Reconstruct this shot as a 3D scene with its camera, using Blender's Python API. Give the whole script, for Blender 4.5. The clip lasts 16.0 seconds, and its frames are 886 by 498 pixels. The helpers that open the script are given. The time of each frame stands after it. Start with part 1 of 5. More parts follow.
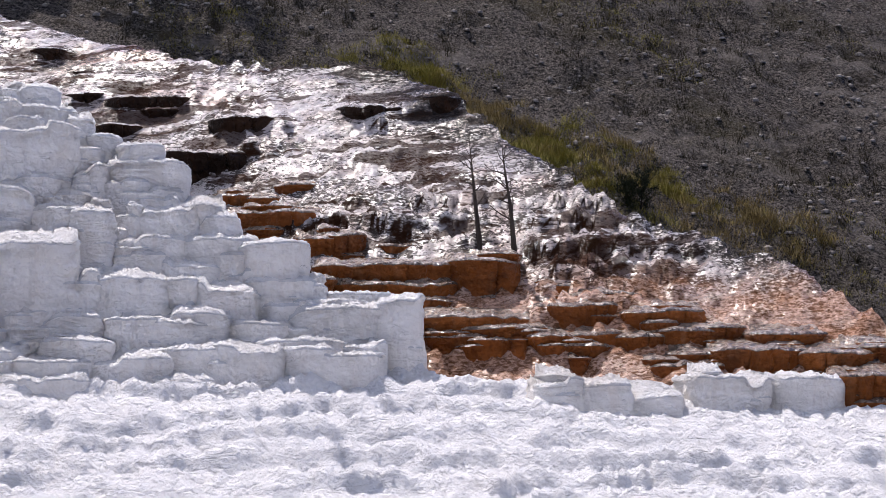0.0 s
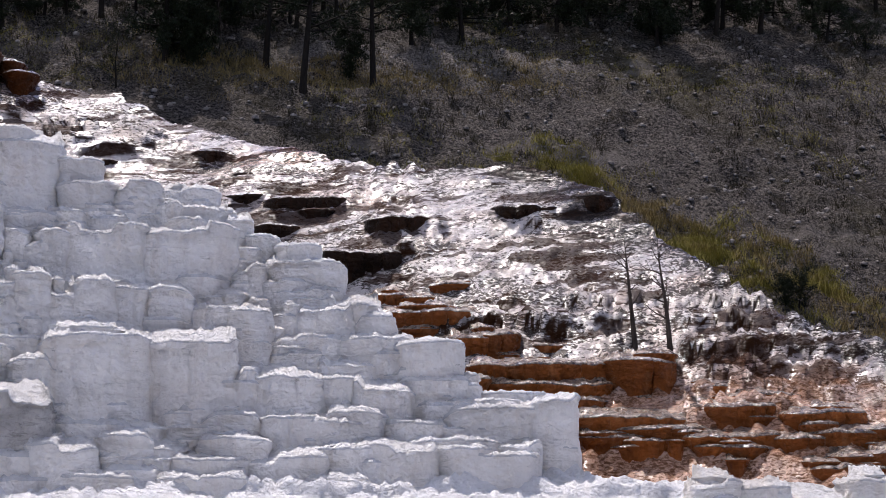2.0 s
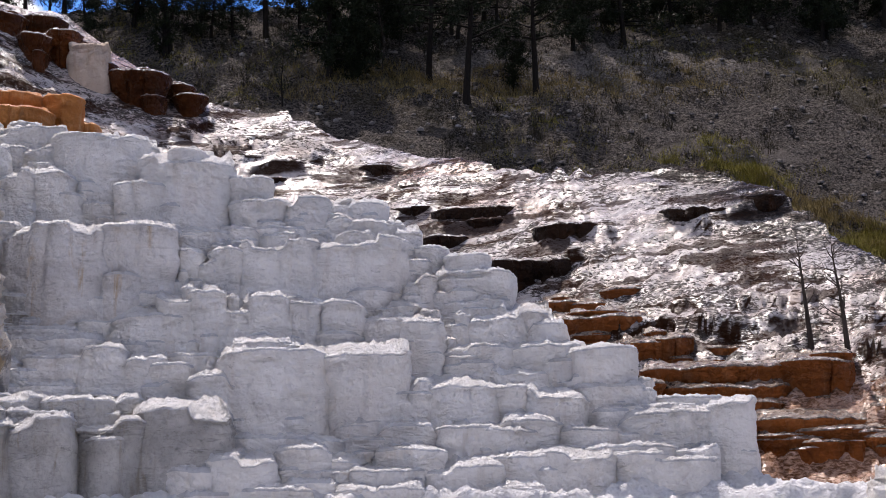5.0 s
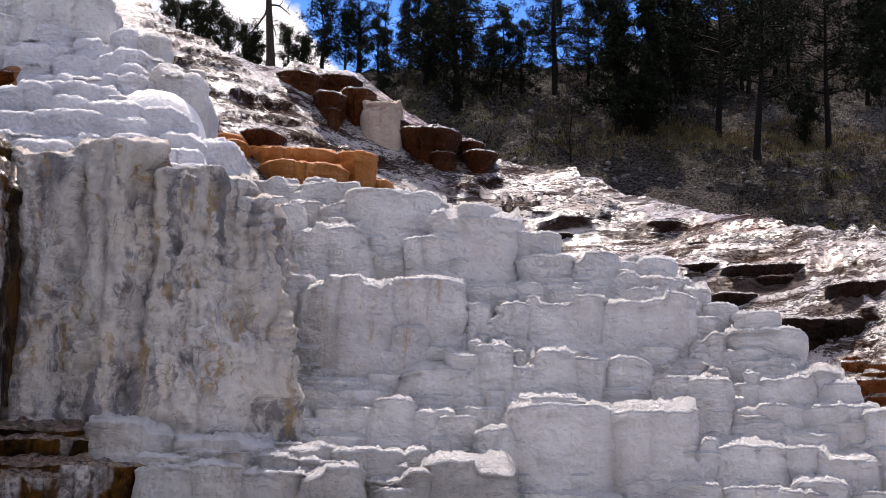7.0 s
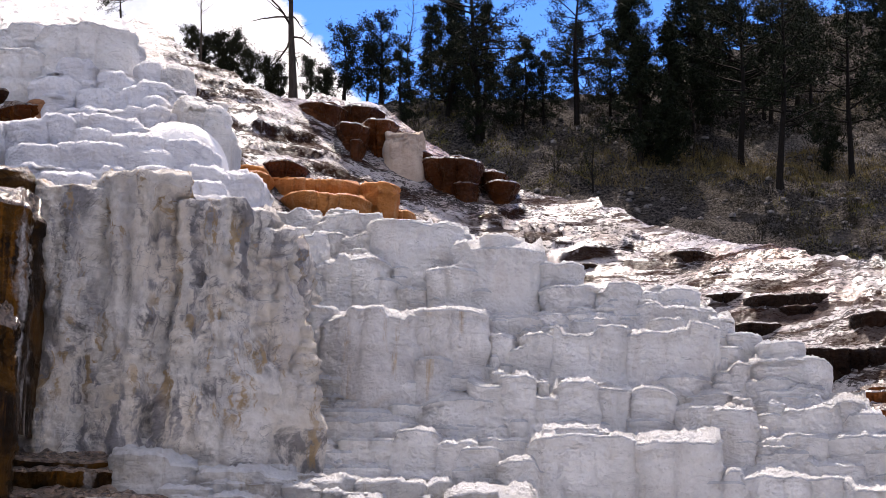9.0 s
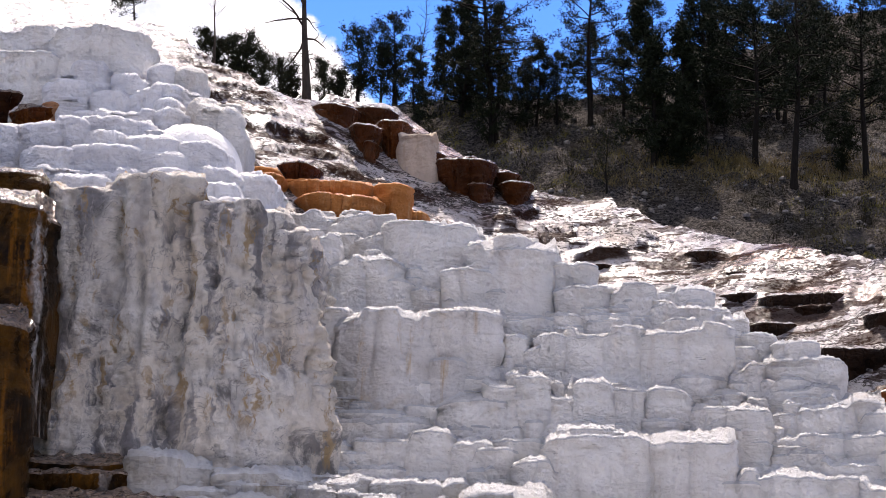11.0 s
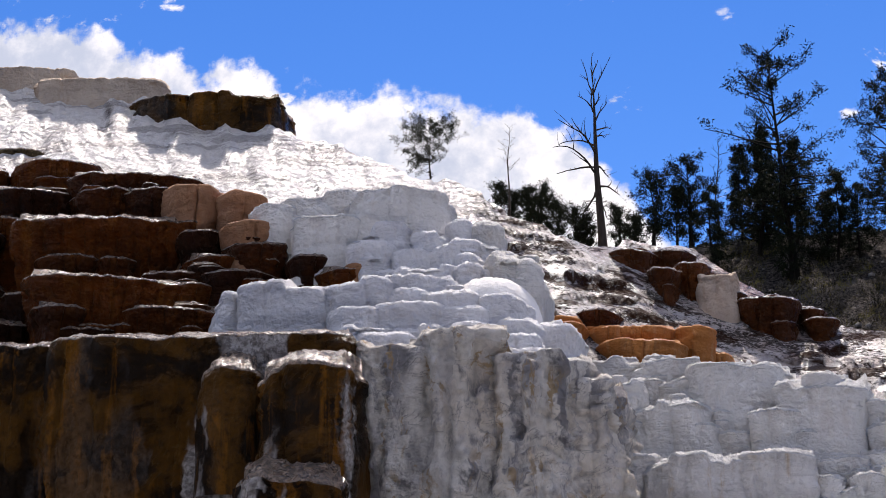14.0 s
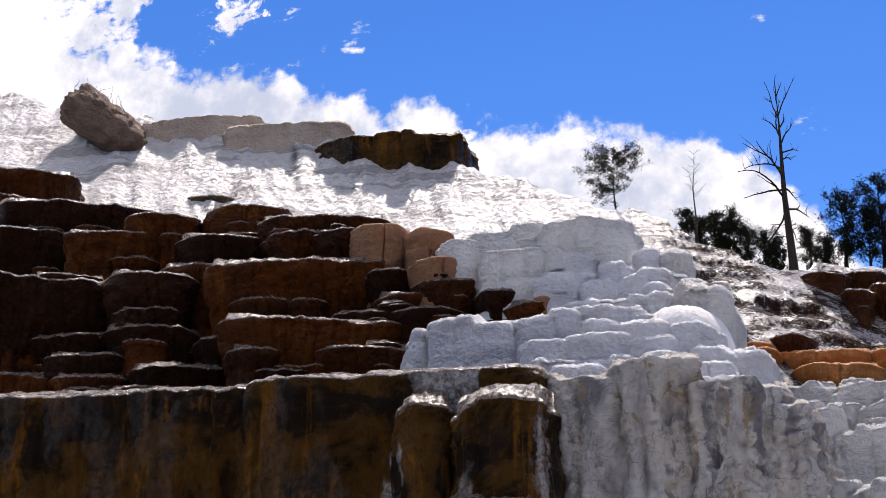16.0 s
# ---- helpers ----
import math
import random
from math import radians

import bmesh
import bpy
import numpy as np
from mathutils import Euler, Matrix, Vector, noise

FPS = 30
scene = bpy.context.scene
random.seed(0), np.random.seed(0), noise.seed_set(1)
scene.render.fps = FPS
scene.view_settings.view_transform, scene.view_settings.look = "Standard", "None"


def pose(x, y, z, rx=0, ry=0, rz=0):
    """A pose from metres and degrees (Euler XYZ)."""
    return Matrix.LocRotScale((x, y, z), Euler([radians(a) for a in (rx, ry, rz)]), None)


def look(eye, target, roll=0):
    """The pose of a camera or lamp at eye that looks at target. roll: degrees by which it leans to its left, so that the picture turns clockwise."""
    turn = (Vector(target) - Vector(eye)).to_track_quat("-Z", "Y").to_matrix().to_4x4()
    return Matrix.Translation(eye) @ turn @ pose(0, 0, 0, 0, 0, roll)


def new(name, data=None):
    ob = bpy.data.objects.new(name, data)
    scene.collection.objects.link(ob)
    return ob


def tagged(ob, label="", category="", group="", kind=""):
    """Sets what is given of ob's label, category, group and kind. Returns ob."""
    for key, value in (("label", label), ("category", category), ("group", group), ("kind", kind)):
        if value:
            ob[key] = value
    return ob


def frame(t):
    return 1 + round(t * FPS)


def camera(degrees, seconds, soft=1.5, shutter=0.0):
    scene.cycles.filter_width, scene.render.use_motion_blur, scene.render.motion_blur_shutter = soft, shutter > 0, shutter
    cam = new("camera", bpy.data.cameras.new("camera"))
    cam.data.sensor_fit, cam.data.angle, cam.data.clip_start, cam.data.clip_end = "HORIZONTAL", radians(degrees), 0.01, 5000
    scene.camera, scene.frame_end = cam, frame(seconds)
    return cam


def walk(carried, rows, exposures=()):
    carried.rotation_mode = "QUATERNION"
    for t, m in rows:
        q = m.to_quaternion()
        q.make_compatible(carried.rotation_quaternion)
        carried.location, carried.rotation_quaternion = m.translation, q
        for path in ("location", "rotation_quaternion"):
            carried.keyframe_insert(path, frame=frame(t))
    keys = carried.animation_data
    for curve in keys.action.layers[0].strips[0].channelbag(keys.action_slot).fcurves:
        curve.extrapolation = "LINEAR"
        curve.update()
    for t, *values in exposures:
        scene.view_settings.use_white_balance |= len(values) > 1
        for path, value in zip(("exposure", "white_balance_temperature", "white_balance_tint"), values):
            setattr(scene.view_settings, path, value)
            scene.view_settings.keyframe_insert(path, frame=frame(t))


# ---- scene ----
cam = camera(28.0, 16.0, soft=0.7)
EYE = Vector((0.0, 0.0, 1.7))
# seconds, yaw, pitch, roll in degrees: a hand-held pan from one standpoint
TURNS = [
    (0, -18.3, 4.5, -0.5), (0.5, -16.155, 5.83, -0.469), (1, -14.798, 7.252, -0.54), (1.5, -14.04, 7.538, -0.458),
    (2, -13.305, 7.72, -0.002), (2.5, -13.029, 7.849, 0.104), (3, -12.825, 7.889, 0.215), (3.2, -12.769, 7.881, 0.134),
    (5.3, -7.077, 8.097, -1.099), (5.5, -6.491, 8.16, -0.854), (6, -2.048, 8.713, 0.484), (6.5, 0.363, 9.297, 0.953),
    (7, 1.521, 9.88, 0.713), (7.5, 1.759, 10.181, 0.771), (8, 1.94, 10.395, 0.686), (8.5, 2.069, 10.634, 0.694),
    (9, 2.275, 10.867, 0.648), (11.5, 3.112, 10.912, 0.443), (12, 4.429, 11.988, 0.162), (12.5, 6.852, 13.74, -0.123),
    (13, 9.491, 15.192, -0.017), (13.5, 11.779, 15.441, -0.35), (14, 12.661, 15.609, -0.111), (14.5, 14.331, 15.814, -0.519),
    (15, 15.274, 16.264, -0.629), (15.5, 17.366, 16.534, -0.474), (16, 18.921, 16.708, -0.519),
]


def aim(yaw, pitch, roll):
    a, b = radians(yaw), radians(pitch)
    way = Vector((-math.sin(a) * math.cos(b), math.cos(a) * math.cos(b), math.sin(b)))
    return look(EYE, EYE + way * 10, roll)


walk(cam, [(t, aim(a, b, c)) for t, a, b, c in TURNS], exposures=((0, 0.58, 6500, 18), (3, 0.48, 6600, 18), (6, 0.42, 6850, 19), (9, 0.74, 7050, 19), (12.5, 0.74, 7000, 19), (14, 0.22, 6800, 16), (16, 0.22, 6750, 16)))

# ---- light: high sun behind the terraces, clear sky with cumulus ----
SUN_ELEVATION, SUN_TURN = 59.0, -4.0
world = bpy.data.worlds.new("sky")
scene.world = world
world.use_nodes = True


class Nodes:
    """Short hand for building node trees."""

    def __init__(self, tree):
        self.tree = tree
        tree.nodes.clear()

    def add(self, kind, **given):
        node = self.tree.nodes.new(kind)
        for key, value in given.items():
            if key in node.inputs:
                self.set(node.inputs[key], value)
            else:
                setattr(node, key, value)
        return node

    def set(self, socket, value):
        if isinstance(value, bpy.types.NodeSocket):
            self.tree.links.new(value, socket)
        else:
            socket.default_value = value

    def math(self, op, a, b=0.0, c=0.0, clamp=False):
        node = self.tree.nodes.new("ShaderNodeMath")
        node.operation, node.use_clamp = op, clamp
        for socket, value in zip(node.inputs, (a, b, c)):
            self.set(socket, value)
        return node.outputs[0]

    def mix(self, factor, a, b, blend="MIX"):
        node = self.tree.nodes.new("ShaderNodeMix")
        node.data_type, node.blend_type = "RGBA", blend
        for socket, value in zip((node.inputs[0], node.inputs[6], node.inputs[7]), (factor, a, b)):
            if isinstance(value, tuple) and len(value) == 3:
                value = (*value, 1.0)
            self.set(socket, value)
        return node.outputs[2]

    def noise(self, vector, scale, detail=4.0, rough=0.55, distort=0.0):
        node = self.tree.nodes.new("ShaderNodeTexNoise")
        self.set(node.inputs["Vector"], vector)
        for key, value in (("Scale", scale), ("Detail", detail), ("Roughness", rough), ("Distortion", distort)):
            node.inputs[key].default_value = value
        return node.outputs["Fac"]

    def scaled(self, vector, x, y, z):
        node = self.tree.nodes.new("ShaderNodeVectorMath")
        node.operation = "MULTIPLY"
        self.set(node.inputs[0], vector)
        node.inputs[1].default_value = (x, y, z)
        return node.outputs[0]

    def band(self, value, low, high, a=0.0, b=1.0):
        node = self.tree.nodes.new("ShaderNodeMapRange")
        node.interpolation_type = "SMOOTHSTEP"
        for socket, given in zip(node.inputs, (value, low, high, a, b)):
            self.set(socket, given)
        return node.outputs[0]


n = Nodes(world.node_tree)
sky = n.add("ShaderNodeTexSky", sky_type="NISHITA", sun_disc=False, sun_elevation=radians(SUN_ELEVATION), sun_rotation=radians(SUN_TURN),
            altitude=1900.0, air_density=1.0, dust_density=0.2, ozone_density=3.0)
deep = n.add("ShaderNodeHueSaturation", Hue=0.512, Saturation=1.32, Value=1.0, Color=sky.outputs[0])
way = n.add("ShaderNodeTexCoord").outputs["Generated"]
part_xyz = n.add("ShaderNodeSeparateXYZ", Vector=way)
ahead = n.math("MAXIMUM", part_xyz.outputs[1], 0.05)
across, up = n.math("DIVIDE", part_xyz.outputs[0], ahead), n.math("DIVIDE", part_xyz.outputs[2], ahead)
flat = n.add("ShaderNodeCombineXYZ", X=across, Y=up, Z=0.0).outputs[0]
puff = n.noise(flat, 24.0, 9.0, 0.62)
wide = n.noise(flat, 9.0, 3.0, 0.5)
# a cumulus bank low over the crest, a larger mass beyond its high end, and cumulus added to the unseen rest of the sky
line = n.math("MULTIPLY_ADD", across, -0.30, 0.311)
low = n.math("SUBTRACT", line, up)
bank = n.math("ADD", n.math("MULTIPLY", low, 38.0), n.math("MULTIPLY", n.math("SUBTRACT", puff, 0.5), 3.4))
bank = n.math("ADD", bank, n.math("MULTIPLY", n.math("SUBTRACT", wide, 0.5), 2.6))
bank = n.math("SUBTRACT", bank, n.band(across, -0.155, -0.06, 0.0, 3.0))
mass_left = n.math("ADD", n.math("MULTIPLY", n.math("SUBTRACT", n.noise(n.scaled(flat, 1.0, 1.4, 1.0), 8.0, 9.0, 0.64), 0.50), 11.0), n.math("MULTIPLY", n.math("SUBTRACT", -0.545, across), 8.0))
scrap = n.math("MULTIPLY", n.math("SUBTRACT", n.noise(n.scaled(flat, 1.0, 1.7, 1.0), 13.0, 8.0, 0.6), 0.645), 9.0)
front = n.math("MAXIMUM", n.math("MAXIMUM", bank, mass_left), scrap)
for ca, cu, ra, ru in ((0.078, 0.376, 0.034, 0.018), (-0.49, 0.495, 0.034, 0.018)):
    far = n.math("ADD", n.math("POWER", n.math("DIVIDE", n.math("SUBTRACT", across, ca), ra), 2.0), n.math("POWER", n.math("DIVIDE", n.math("SUBTRACT", up, cu), ru), 2.0))
    lone = n.math("ADD", n.math("SUBTRACT", 0.1, n.math("MULTIPLY", far, 0.45)), n.math("MULTIPLY", n.math("SUBTRACT", n.noise(flat, 30.0, 9.0, 0.68, 0.6), 0.5), 7.0))
    front = n.math("MAXIMUM", front, lone)
# unseen cumulus to the sides and behind, neutral fill for the shaded faces
round_ = n.math("MULTIPLY", n.math("SUBTRACT", n.noise(way, 3.2, 6.0, 0.58), n.band(part_xyz.outputs[2], 0.12, 0.5, 0.60, 0.43)), 9.0)
side = n.band(part_xyz.outputs[1], 0.25, 0.55)
mass = n.band(n.math("ADD", n.math("MULTIPLY", front, side), n.math("MULTIPLY", round_, n.math("SUBTRACT", 1.0, side))), -0.05, 0.5)
shade = n.mix(n.band(n.noise(flat, 13.0, 7.0, 0.62), 0.36, 0.62), (3.6, 4.1, 5.1), (7.4, 7.4, 7.5))
out = n.mix(mass, deep.outputs[0], shade)
back = n.add("ShaderNodeBackground", Color=out, Strength=0.14)
n.add("ShaderNodeOutputWorld", Surface=back.outputs[0])

sun = new("sun", bpy.data.lights.new("sun", "SUN"))
sun.data.energy, sun.data.angle, sun.data.color = 4.7, radians(0.53), (1.0, 0.95, 0.88)
a, b = radians(SUN_ELEVATION), radians(SUN_TURN)
toward = Vector((math.sin(b) * math.cos(a), math.cos(b) * math.cos(a), math.sin(a)))
sun.matrix_world = look(toward * 400, (0, 0, 0))

# ---- materials ----
def material(name):
    m = bpy.data.materials.new(name)
    m.use_nodes = True
    k = Nodes(m.node_tree)
    shader = k.add("ShaderNodeBsdfPrincipled")
    k.add("ShaderNodeOutputMaterial", Surface=shader.outputs[0])
    place = k.add("ShaderNodeNewGeometry").outputs["Position"]
    return m, k, shader, place


def relief(k, shader, height, strength, distance):
    bump = k.add("ShaderNodeBump", Height=height, Strength=strength, Distance=distance)
    k.set(shader.inputs["Normal"], bump.outputs[0])


def travertine(name, light, dark, stain, streak=0.5, stains=0.5, rough=0.75, wet=0.0, bump=0.6, layers=0.3):
    """Mineral crust: base and dirt colours, run-down stains, level flecks and fine knobs."""
    m, k, shader, p = material(name)
    tint = k.add("ShaderNodeObjectInfo").outputs["Random"]
    runs = k.noise(k.scaled(p, 2.6, 2.6, 0.4), 1.0, 6.0, 0.65, 0.6)
    coarse = k.noise(p, 0.8, 6.0, 0.62, 0.4)
    fine = k.noise(p, 7.0, 7.0, 0.7, 0.3)
    level = k.noise(k.scaled(p, 1.6, 1.6, 9.0), 1.0, 6.0, 0.65, 0.5)
    dirt = k.math("ADD", k.math("MULTIPLY", k.band(coarse, 0.42, 0.68), 0.5), k.math("MULTIPLY", k.band(fine, 0.5, 0.72), 0.4))
    dirt = k.math("ADD", dirt, k.math("MULTIPLY", k.band(level, 0.58, 0.70), layers), clamp=True)
    colour = k.mix(dirt, light, dark)
    fleck = k.math("MULTIPLY", k.band(k.noise(k.scaled(p, 3.0, 3.0, 10.0), 1.0, 5.0, 0.7, 0.8), 0.64, 0.72), layers * 1.2, clamp=True)
    colour = k.mix(fleck, colour, tuple(c * 0.45 for c in dark))
    seam = k.math("ABSOLUTE", k.math("SUBTRACT", k.noise(k.scaled(p, 0.7, 0.7, 2.6), 1.0, 5.0, 0.55, 0.9), 0.5))
    seam = k.math("MULTIPLY", k.band(seam, 0.030, 0.002), k.band(k.noise(p, 1.3, 4.0, 0.6), 0.44, 0.56), clamp=True)
    colour = k.mix(k.math("MULTIPLY", seam, min(0.14, layers * 0.4)), colour, tuple(c * 0.5 for c in dark))
    mask = k.math("MULTIPLY", k.band(runs, 0.52, 0.68), streak, clamp=True)
    colour = k.mix(mask, colour, stain)
    blot = k.math("MULTIPLY", k.band(k.noise(p, 0.45, 4.0, 0.6, 0.5), 0.55, 0.66), stains, clamp=True)
    colour = k.mix(blot, colour, stain)
    colour = k.mix(k.math("MULTIPLY", k.band(tint, 0.25, 0.85), 0.85 if name == "rust_travertine" else 0.3 if wet else 0.15), colour, dark)
    k.set(shader.inputs["Base Color"], colour)
    k.set(shader.inputs["Roughness"], k.band(k.noise(p, 2.0, 3.0), 0.3, 0.7, max(0.12, rough - wet), rough + 0.05))
    shader.inputs["Specular IOR Level"].default_value = 0.10 if wet else 0.2
    h = k.math("ADD", k.math("MULTIPLY", fine, 0.8), k.math("MULTIPLY", k.noise(p, 22.0, 4.0, 0.75), 0.5))
    h = k.math("ADD", h, k.math("MULTIPLY", level, 0.14))
    knobs = k.add("ShaderNodeTexVoronoi", Vector=p, Scale=11.0, feature="SMOOTH_F1").outputs["Distance"]
    h = k.math("SUBTRACT", h, k.math("MULTIPLY", knobs, 0.5))
    h = k.math("ADD", h, k.math("MULTIPLY", coarse, 0.8))
    h = k.math("SUBTRACT", h, k.math("MULTIPLY", seam, 0.15))
    relief(k, shader, h, bump, 0.17)
    return m


MATS = {
    "white": travertine("white_travertine", (0.94, 0.91, 0.87), (0.74, 0.71, 0.67), (0.70, 0.60, 0.52), 0.3, 0.2, bump=0.9, layers=0.55),
    "grey": travertine("grey_travertine", (0.62, 0.60, 0.57), (0.24, 0.23, 0.22), (0.30, 0.22, 0.12), 0.5, 0.4, bump=0.9, layers=0.5),
    "stain": travertine("stained_travertine", (0.82, 0.79, 0.76), (0.42, 0.39, 0.37), (0.52, 0.36, 0.18), 0.7, 0.35, bump=0.8),
    "cap": travertine("bluish_travertine", (0.83, 0.82, 0.83), (0.46, 0.46, 0.50), (0.66, 0.60, 0.55), 0.3, 0.2, bump=0.8),
    "mixed": travertine("pale_rust_travertine", (0.38, 0.20, 0.11), (0.20, 0.09, 0.04), (0.30, 0.12, 0.05), 0.5, 0.4),
    "rust": travertine("rust_travertine", (0.12, 0.030, 0.004), (0.016, 0.005, 0.002), (0.25, 0.085, 0.014), 0.45, 0.2, 0.34, 0.2, bump=0.9),
    "red": travertine("rust_red_travertine", (0.34, 0.105, 0.026), (0.08, 0.022, 0.007), (0.46, 0.21, 0.09), 0.4, 0.3, 0.34, 0.2, bump=0.9),
    "brown": travertine("brown_travertine", (0.11, 0.032, 0.007), (0.025, 0.009, 0.004), (0.20, 0.11, 0.06), 0.3, 0.2, 0.34, 0.2, bump=0.9),
    "orange": travertine("orange_travertine", (0.56, 0.22, 0.06), (0.26, 0.085, 0.02), (0.60, 0.38, 0.20), 0.4, 0.1, 0.5, 0.2),
    "wetlump": travertine("wet_olive_travertine", (0.16, 0.11, 0.05), (0.06, 0.04, 0.02), (0.2, 0.12, 0.05), 0.4, 0.3, 0.25, 0.2, bump=1.0),
    "slab": travertine("brown_grey_travertine", (0.30, 0.20, 0.14), (0.11, 0.07, 0.048), (0.24, 0.12, 0.06), 0.5, 0.3, bump=1.0),
    "post": travertine("cream_travertine", (0.58, 0.47, 0.37), (0.36, 0.27, 0.2), (0.36, 0.22, 0.13), 0.4, 0.2),
}


def wet_flank():
    m, k, shader, p = material("wet_mineral_flank")
    zone = k.noise(p, 0.13, 4.0, 0.6, 0.6)
    patch = k.noise(k.scaled(p, 0.5, 0.7, 1.5), 1.0, 6.0, 0.65, 0.8)
    fine = k.noise(k.scaled(p, 0.55, 0.6, 1.4), 15.0, 6.0, 0.7, 0.5)
    speck = k.math("ADD", fine, k.math("MULTIPLY", k.math("SUBTRACT", patch, 0.5), 0.7))
    speck = k.band(speck, 0.50, 0.55)
    west = k.band(k.add("ShaderNodeSeparateXYZ", Vector=p).outputs[0], -14.0, -8.0, 0.5, 1.0)      # paler, with fewer specks and patches, toward the crest
    speck, zone = k.math("MULTIPLY", speck, west), k.math("MULTIPLY", zone, k.band(west, 0.3, 1.0, 0.8, 1.0))
    colour = k.mix(k.band(k.noise(p, 1.1, 5.0, 0.65), 0.4, 0.62), (0.52, 0.485, 0.475), (0.36, 0.30, 0.28))
    colour = k.mix(k.math("MULTIPLY", k.band(zone, 0.52, 0.64), 0.75), colour, (0.27, 0.115, 0.065))
    colour = k.mix(k.math("MULTIPLY", speck, 0.92), colour, (0.022, 0.014, 0.011))
    colour = k.mix(k.band(west, 1.0, 0.5, 0.0, 0.7), colour, (0.76, 0.73, 0.71))
    # dark brown patches painted as shaded hollows, drawn out level
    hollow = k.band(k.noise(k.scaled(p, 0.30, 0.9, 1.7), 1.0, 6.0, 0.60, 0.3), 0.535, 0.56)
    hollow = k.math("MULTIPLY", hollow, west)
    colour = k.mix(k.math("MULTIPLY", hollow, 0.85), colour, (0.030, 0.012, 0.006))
    # steep fronts darkened in the colour, for the shade on the risers
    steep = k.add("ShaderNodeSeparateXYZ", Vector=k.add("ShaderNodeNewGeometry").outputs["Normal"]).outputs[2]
    steep_shade = k.math("MULTIPLY", k.band(steep, 0.62, 0.45), k.band(k.noise(p, 1.5, 3.0), 0.25, 0.4))
    colour = k.mix(steep_shade, colour, (0.028, 0.012, 0.006))
    # drier, darker mud toward the far edge of the flank
    east = k.add("ShaderNodeSeparateXYZ", Vector=p)
    rim = k.math("ADD", k.math("MULTIPLY", k.math("SUBTRACT", k.math("ADD", east.outputs[0], k.math("MULTIPLY", east.outputs[2], 1.05)), 21.3), 0.45), k.math("MULTIPLY", k.noise(p, 0.6, 5.0), 2.0))
    rim = k.band(rim, 0.6, 1.6)
    colour = k.mix(k.math("MULTIPLY", k.math("MULTIPLY", rim, k.band(fine, 0.42, 0.50, 0.35, 1.0)), 0.95), colour, (0.022, 0.019, 0.018))
    # rust at the foot, below the saplings
    foot = k.math("MULTIPLY", k.band(k.math("ADD", east.outputs[2], k.math("MULTIPLY", k.noise(p, 0.8, 4.0), 1.5)), 5.2, 4.0), k.band(east.outputs[0], 5.5, 8.0))
    colour = k.mix(k.math("MULTIPLY", foot, 0.9), colour, k.mix(k.band(fine, 0.4, 0.6), (0.50, 0.30, 0.21), (0.15, 0.065, 0.03)))
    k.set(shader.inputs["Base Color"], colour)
    dull = k.math("MULTIPLY", k.math("SUBTRACT", 1.0, k.math("MULTIPLY", rim, 0.6)), k.math("SUBTRACT", 1.0, k.math("MULTIPLY", foot, 0.35)))
    dry = k.band(fine, 0.5, 0.64, 0.0, 0.25)
    gloss = k.math("ADD", k.band(k.noise(p, 0.5, 4.0), 0.35, 0.65, 0.20, 0.34), dry)
    k.set(shader.inputs["Roughness"], gloss)
    k.set(shader.inputs["Specular IOR Level"], k.math("MULTIPLY", k.math("SUBTRACT", 0.72, k.math("MULTIPLY", speck, 0.66)), k.math("MULTIPLY", k.math("MULTIPLY", dull, k.math("SUBTRACT", 1.0, k.math("MULTIPLY", hollow, 0.94))), k.math("SUBTRACT", 1.0, k.math("MULTIPLY", steep_shade, 0.85)))))
    knobs = k.add("ShaderNodeTexVoronoi", Vector=p, Scale=5.0, feature="SMOOTH_F1").outputs["Distance"]
    h = k.math("ADD", k.math("MULTIPLY", knobs, -1.3), k.math("MULTIPLY", fine, -0.9))
    h = k.math("ADD", h, k.math("MULTIPLY", k.noise(p, 24.0, 4.0, 0.7), 0.25))
    relief(k, shader, h, 1.0, 0.11)
    return m


